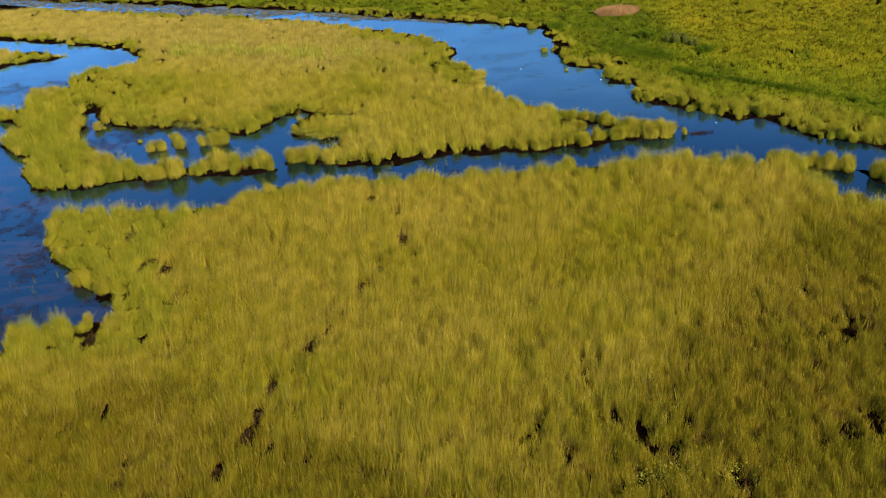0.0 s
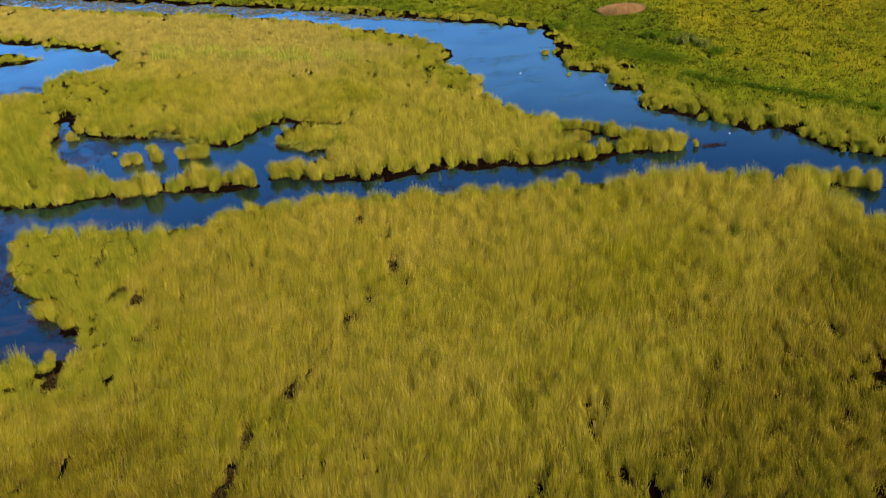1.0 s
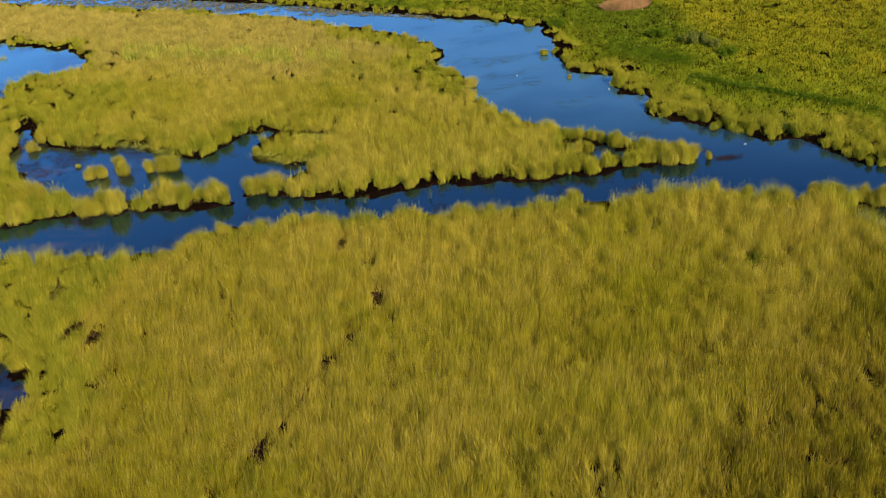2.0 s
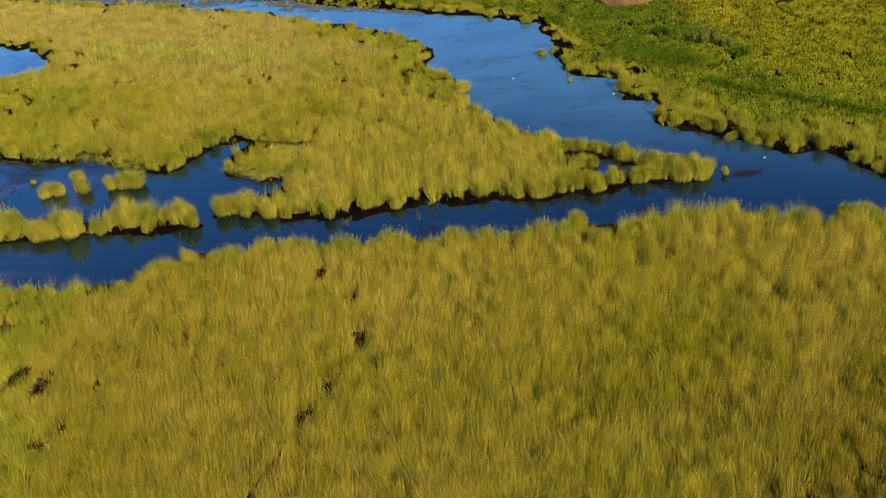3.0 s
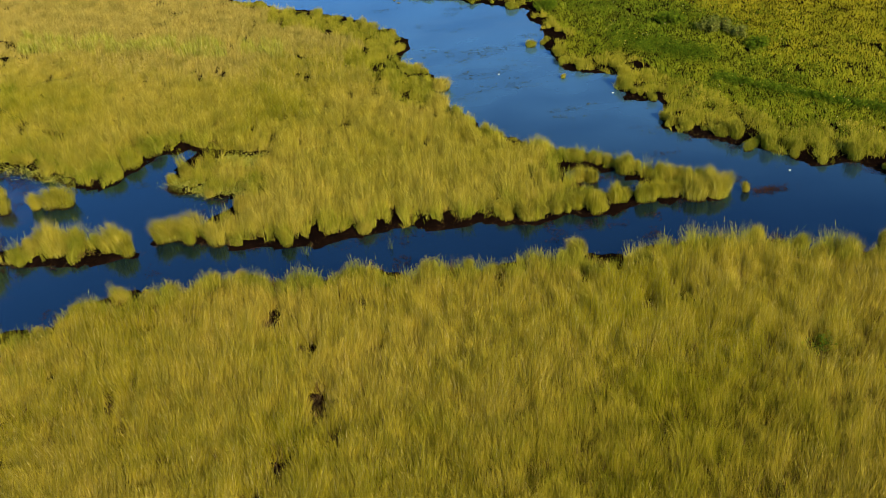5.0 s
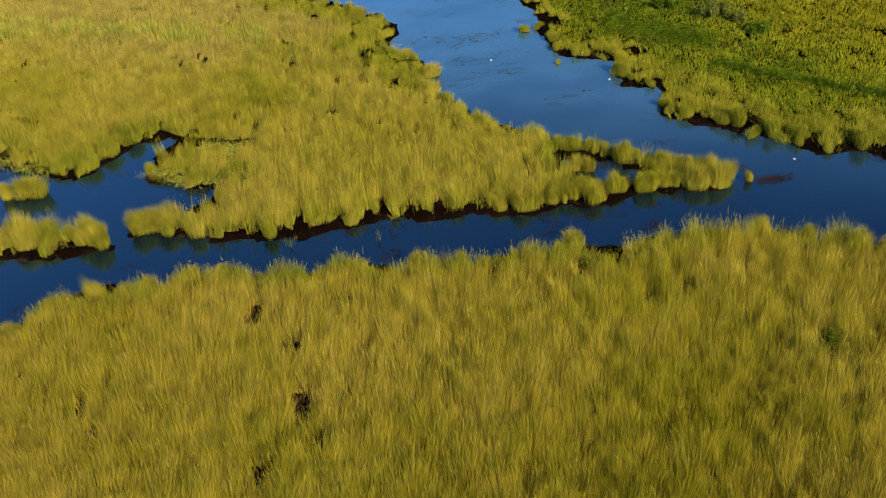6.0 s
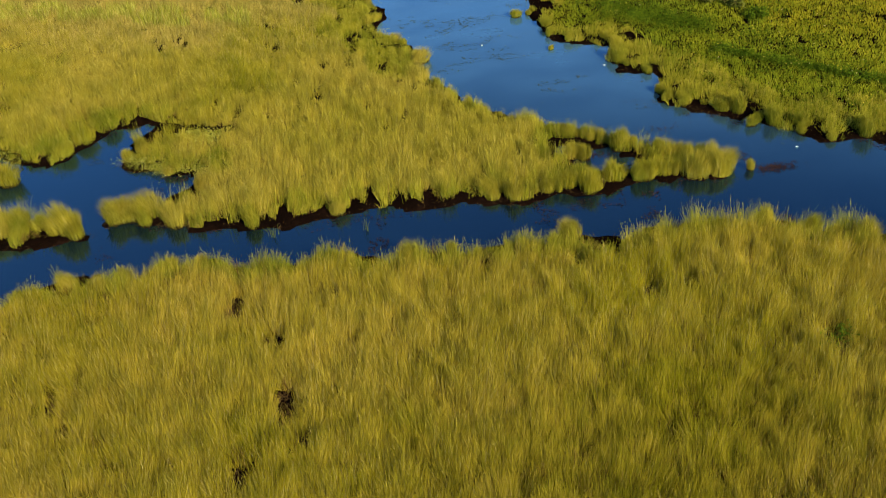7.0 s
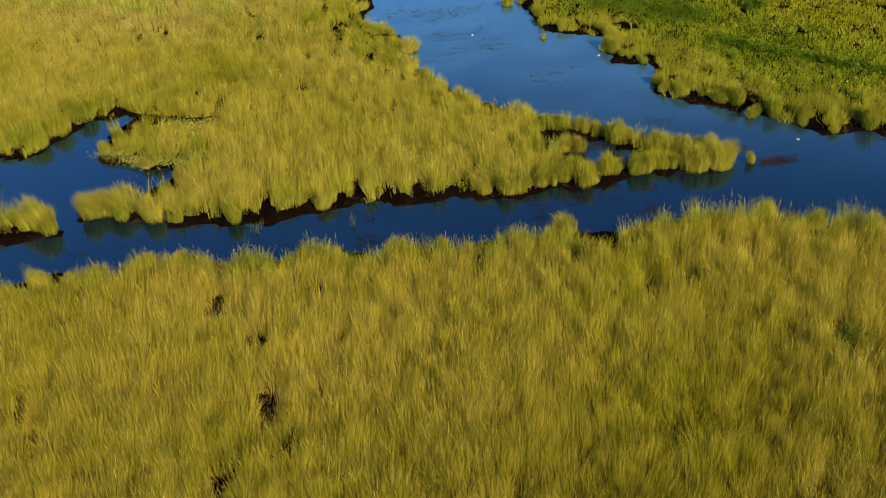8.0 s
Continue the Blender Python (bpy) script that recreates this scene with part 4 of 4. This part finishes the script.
def leaf_quads(name, rng, places, size, mat, flat=0.5):
    """Small pointed leaves (diamonds) round the given places, turned every way."""
    n = len(places)
    a, b = rng.uniform(0, 2 * np.pi, n), rng.normal(0, flat, n)
    u = np.stack([np.cos(a) * np.cos(b), np.sin(a) * np.cos(b), np.sin(b)], -1)
    c = rng.normal(0, flat, n)
    w = np.stack([-np.sin(a) * np.cos(c), np.cos(a) * np.cos(c), np.sin(c)], -1)
    s = (size * rng.uniform(0.6, 1.3, n))[:, None]
    v = np.empty((n, 4, 3), np.float32)
    v[:, 0], v[:, 1], v[:, 2], v[:, 3] = places - u * s, places + w * s * 0.4, places + u * s, places - w * s * 0.4
    return mesh_from(name, v.reshape(-1, 3), np.arange(4 * n), np.arange(0, 4 * n, 4), [mat])


def make_shrub(name, x, y, rx, ry, height, stems, leaves, size, mat, label, seed):
    """A low shrub: stems fanning from the ground, leaves massed about their upper ends in uneven sprays."""
    rng = np.random.RandomState(seed)
    ob = tagged(new(name), label, "shrub")
    ob.location = (x, y, float(ground_height(np.array(x), np.array(y))) - 0.02)
    ends = []
    for k in range(stems):
        a, r = rng.uniform(0, 6.283), math.sqrt(rng.uniform(0, 1))
        top = Vector((rx * r * math.cos(a), ry * r * math.sin(a), height * (1 - 0.45 * r * r) * rng.uniform(0.75, 1.1)))
        foot = Vector((top.x * 0.6, top.y * 0.6, 0))
        mid = foot.lerp(top, 0.5) + Vector((rng.normal(0, 0.05), rng.normal(0, 0.05), 0.05))
        bm = bmesh.new()
        tube(bm, [foot, mid, top], 0.018, 0.006)
        part("stem", bm, M_STEM, ob, "thin brown stem")
        ends.append((foot, top))
    pick = rng.randint(0, stems, leaves)
    foot, top = np.array([e[0] for e in ends])[pick], np.array([e[1] for e in ends])[pick]
    k = rng.uniform(0.35, 1.05, leaves)[:, None]
    places = foot + (top - foot) * k + rng.normal(0, 0.07, (leaves, 3))
    places[:, 2] = np.maximum(places[:, 2], 0.04)
    part("foliage", leaf_quads("foliage", rng, places, size, mat), None, ob)
    return ob


make_shrub("shrub", 14.95, 60.38, 0.9, 0.5, 0.45, 26, 2200, 0.06, M_FORB, "dark green leafy shrub in the wet meadow", 302)
make_shrub("shrub", 16.58, 59.00, 0.8, 0.6, 0.60, 26, 2600, 0.06, M_WILLOW, "grey-green willow shrub in the wet meadow", 303)
make_shrub("shrub", 17.46, 58.06, 0.6, 0.5, 0.42, 18, 1500, 0.06, M_WILLOW, "small grey-green willow shrub in the wet meadow", 304)
make_shrub("shrub", 18.07, 56.91, 0.7, 0.5, 0.40, 18, 1600, 0.06, M_FORB, "dark green leafy shrub in the wet meadow", 305)
make_shrub("shrub", 9.44, 63.61, 0.7, 0.4, 0.40, 18, 1500, 0.06, M_FORB, "dark green leafy shrub on the river bank", 306)


def make_red_stand(x, y):
    """A wide, low stand of fine reddish stalks over a root mound."""
    rng = np.random.RandomState(301)
    ob = tagged(new("dock_stand"), "hazy rust-red stand of seeding docks in the green meadow", "plants")
    ob.location = (x, y, float(ground_height(np.array(x), np.array(y))) - 0.03)
    part("root_mound", root_mound(rng, 0.9, 0.05), M_PEAT, ob)
    top = part("foliage", leaf_strips("foliage", rng, 2600, 1.0, 0.66, 0.03, 0.35, M_RED), None, ob, "fine rust-red foliage and seed heads")
    top.scale = (1.5, 0.55, 1.0)


make_red_stand(14.0, 65.2)


def herb_band(name, pts, wide, count, tall, size, mat, label, seed, wet=0.1):
    """Leafy herbs along a line of the plan, in loose heads."""
    rng = np.random.RandomState(seed)
    p = np.array(pts, float)
    seg = rng.randint(0, len(p) - 1, count)
    k = rng.uniform(0, 1, count)[:, None]
    c = p[seg] * (1 - k) + p[seg + 1] * k + rng.normal(0, wide, (count, 2))
    c = c[grid_at(SHORE, c[:, 0], c[:, 1]) > wet]
    per = 16
    xy = np.repeat(c, per, 0) + rng.normal(0, 0.13, (len(c) * per, 2))
    z = np.maximum(ground_height(xy[:, 0], xy[:, 1]), 0.01) + np.repeat(tall * rng.uniform(0.6, 1.2, len(c)), per) * rng.uniform(0.3, 1.0, len(c) * per)
    return stuff(name, leaf_quads(name, rng, np.column_stack([xy, z]), size, mat), label, "plants")


herb_band("ditch_herbs", [(15.2, 54.4), (16.0, 53.7), (17.0, 52.9), (18.1, 52.2), (19.0, 51.4), (20.3, 50.5), (22.4, 48.8), (24.8, 46.8), (28.0, 44.2)], 0.07, 520, 0.34, 0.05, M_FORB,
          "dark green broad-leaved herbs lining a shallow ditch", 311)
herb_band("marsh_herbs", [(11.9, 59.6), (13.4, 58.1), (14.5, 57.2), (15.7, 56.3)], 0.5, 480, 0.26, 0.04, M_FORB, "dark green leafy marsh herbs in the meadow", 312)

herb_band("bank_herbs", [(-2.6, 65.6), (-0.6, 64.0), (1.0, 62.0), (0.9, 60.4), (1.6, 58.4), (2.2, 56.4)], 0.55, 260, 0.36, 0.032, M_BANK, "green leafy herbs on the bank of the river bend", 316)


herb_band("pond_herbs", [(-8.0, 51.0), (-7.0, 50.2), (-6.1, 50.0), (-5.3, 50.0), (-4.5, 50.0)], 0.16, 170, 0.22, 0.036, M_PALE, "fresh green leafy water plants along the pond", 317, -0.5)
herb_band("pond_margin_herbs", [(-18.2, 54.5), (-17.3, 53.9), (-16.4, 54.0), (-14.8, 53.6), (-13.3, 52.5), (-12.1, 51.8)], 0.22, 150, 0.24, 0.036, M_PALE, "fresh green leafy plants on the pond's far margin", 320, -0.6)
herb_band("inlet_herbs", [(-5.9, 52.3), (-5.4, 51.9), (-4.6, 51.9)], 0.2, 110, 0.14, 0.05, M_PALE, "fresh green leafy water plants in a boggy hollow", 318, -1.0)
herb_band("hollow_herbs", [(5.2, 21.6), (7.0, 21.9), (9.2, 21.4)], 0.35, 60, 0.4, 0.04, M_PALE, "fresh green leafy herbs in wet hollows of the sedge", 321)
herb_band("sedge_gap_herbs", [(12.5, 37.5), (13.2, 37.6)], 0.14, 16, 0.5, 0.05, M_FORB, "dark green leafy herbs in an opening of the sedge", 319)


def meadow_herbs():
    rng = np.random.RandomState(313)

    def keep(x, y):
        s = grid_at(SHORE, x, y)
        thick = value_noise(x, y, 2.2, 90) + 0.6 * value_noise(x, y, 0.8, 91)
        return in_view(x, y) & (piece_at(x, y) == 3) & (s > 1.2) & (thick > rng.uniform(-0.6, 0.9, len(x)))
    x, y = sow(rng, 14, -36, 40, 36, 88, keep)
    per = 9
    px, py = np.repeat(x, per) + rng.normal(0, 0.12, len(x) * per), np.repeat(y, per) + rng.normal(0, 0.12, len(x) * per)
    z = ground_height(px, py) + np.repeat(rng.uniform(0.18, 0.38, len(x)), per) * rng.uniform(0.4, 1.0, len(px))
    stuff("meadow_herbs", leaf_quads("meadow_herbs", rng, np.column_stack([px, py, z]), 0.045, M_FORB), "green leafy herbs scattered through the meadow", "plants")
    x, y = sow(rng, 7, -36, 40, 36, 88, keep)
    z = ground_height(x, y) + rng.uniform(0.28, 0.42, len(x))
    stuff("meadow_flowers", leaf_quads("meadow_flowers", rng, np.column_stack([x, y, z]), 0.035, M_FLOWER, 0.3), "small yellow flower heads dotting the meadow", "flowers")


def reed_band():
    """The strip of taller pale reeds across the island."""
    rng = np.random.RandomState(314)
    x, y = sow(rng, 260, -18, -4, 60, 68, lambda x, y: (np.abs(y - 63.7 + 0.29 * (x + 10) - 0.35 * value_noise(x, y, 2.0, 92)) < 0.9 + 0.5 * value_noise(x, y, 1.2, 93)) & (value_noise(x, y, 0.7, 94) > -0.4))
    stand("reed_strip", rng, x, y, np.full(len(x), 0.78), 0.035, M_PALE, "pale green reeds standing above the sedge", 0.8, 0.2, 0.2, (0.02, 0.0), loose=0.16, seed=95)


def water_plants():
    """Drifts of floating weed along the shores and lily pads in the river bend."""
    rng = np.random.RandomState(315)

    def drift(x, y):
        s = grid_at(SHORE, x, y)
        patchy = value_noise(x, y, 1.4, 96) + 0.7 * value_noise(x, y, 0.4, 97)
        west = np.where(x < -14, 0.95, 0.1)
        return in_view(x, y) & (s < -0.02) & (depth(x, y) < 56) & (patchy + west > 0.75 + 0.55 * np.clip(-s, 0, 1.6) + rng.uniform(-0.3, 0.3, len(x)))
    x, y = sow(rng, 300, -30, 26, 28, 66, drift)
    for cx, cy, n, wide in ((14.5, 45.95, 420, 0.38), (11.5, 49.1, 60, 0.5), (0.0, 45.8, 80, 0.6), (-7.3, 48.6, 70, 0.5), (-9.6, 43.55, 420, 0.7), (8.7, 47.9, 120, 0.4)):
        x, y = np.r_[x, rng.normal(cx, wide, n)], np.r_[y, rng.normal(cy, wide * 0.35, n)]
    k = grid_at(SHORE, x, y) < 0.02
    x, y = x[k], y[k]
    places = np.column_stack([x, y, np.full(len(x), 0.012) + rng.uniform(0, 0.012, len(x))])
    stuff("floating_weed", leaf_quads("floating_weed", rng, places, 0.036, M_WEED, 0.05), "reddish-brown weed drifting on the water", "water plants")

    def mats(x, y):
        s = grid_at(SHORE, x, y)
        west = (x + 1.5 * value_noise(x, y, 3.0, 112) < -5.0) & (y > 69.5 - 0.36 * (x + 5)) & (value_noise(x, 2.5 * y, 2.6, 113) + 0.4 * value_noise(x, 2 * y, 0.7, 114) < 0.5)
        foot = (x < 2) & (piece_at(x, y) == 3) & (y > 62 - 0.2 * x) & (s > -0.7 + 0.4 * value_noise(x, y, 1.2, 115))
        return (s < 0.0) & (west | foot)
    x, y = sow(rng, 75, -38, 10, 60, 90, mats)
    places = np.column_stack([x, y, 0.012 + rng.uniform(0, 0.02, len(x))])
    stuff("weed_mats", leaf_quads("weed_mats", rng, places, 0.12, M_MAT, 0.08), "grey-brown mats of weed choking the far channel", "water plants")

    def pads(x, y):
        s = grid_at(SHORE, x, y)
        patchy = value_noise(x, 2.2 * y, 1.8, 98) + 0.7 * value_noise(x, 2.5 * y, 0.6, 99)
        mid = np.exp(-((x - 6.0) / 2.6) ** 2 - ((y - 59.0) / 3.5) ** 2)
        return (s < -0.15) & (patchy + 0.45 * mid > 0.85 + rng.uniform(-0.25, 0.25, len(x)))
    x, y = sow(rng, 75, -10, 16, 47, 70, pads)
    n = len(x)
    a = np.linspace(0, 2 * np.pi, 7, endpoint=False)
    r = (rng.uniform(0.012, 0.032, n))[:, None]
    v = np.stack([x[:, None] + r * np.cos(a + 0.3), y[:, None] + r * np.sin(a), np.full((n, 7), 0.011) + rng.uniform(0, 0.006, (n, 1))], -1)
    me = mesh_from("lily_pads", v.reshape(-1, 3), np.arange(7 * n), np.arange(0, 7 * n, 7), [M_PAD])
    stuff("lily_pads", me, "dull green lily pads floating in the river bend", "water plants")


def make_water_lily(x, y, seed):
    rng = np.random.RandomState(seed)
    ob = tagged(new("water_lily"), "small white water lily open on the river", "flower", "water lilies on the river")
    ob.location = (x, y, 0.01)
    for ring, (n, tilt, size) in enumerate(((7, 0.35, 0.06), (6, 0.9, 0.045))):
        bm = bmesh.new()
        for k in range(n):
            a = 6.283 * (k + 0.5 * ring) / n
            u = Vector((math.cos(a) * math.cos(tilt), math.sin(a) * math.cos(tilt), math.sin(tilt)))
            w = Vector((-math.sin(a), math.cos(a), 0)) * size * 0.3
            bm.faces.new([bm.verts.new(q) for q in (Vector((0, 0, 0)), u * size * 0.6 + w, u * size, u * size * 0.6 - w)])
        part("petal_ring", bm, M_WHITE, ob)
    return ob


def make_stalks(x, y, n, tall, seed):
    """A few thin reed stalks rising out of the water."""
    rng = np.random.RandomState(seed)
    ob = tagged(new("reed_tuft"), "sparse thin reed stalks rising from the channel", "reeds", "reed tufts in the channel")
    ob.location = (x, y, 0)
    for k in range(n):
        bm = bmesh.new()
        fx, fy = rng.normal(0, 0.09), rng.normal(0, 0.05)
        top = Vector((fx + rng.normal(0, 0.08), fy + rng.normal(0, 0.05), tall * rng.uniform(0.6, 1.1)))
        tube(bm, [Vector((fx, fy, -0.3)), Vector((fx, fy, tall * 0.4)), top], 0.007, 0.003, 4)
        part("stalk", bm, M_WILLOW, ob)
    return ob


M_WHITE = leaf_material("white_petals", [(0.0, (0.72, 0.72, 0.68)), (1.0, (0.82, 0.82, 0.80))], (0.75, 0.74, 0.68), (0.8, 0.8, 0.78), 0.2, 0.5)
meadow_herbs()
reed_band()
water_plants()
for _k, (_x, _y) in enumerate(((6.1, 57.2), (15.7, 47.0), (10.7, 54.3))):
    make_water_lily(_x, _y, 330 + _k)
for _k, (_x, _y, _n) in enumerate(((-2.4, 45.4, 9), (0.6, 45.1, 6), (-19.2, 37.5, 4), (-18.2, 37.8, 5), (-18.9, 36.6, 4), (-20.1, 37.2, 3))):
    make_stalks(_x, _y, _n, 0.5, 340 + _k)
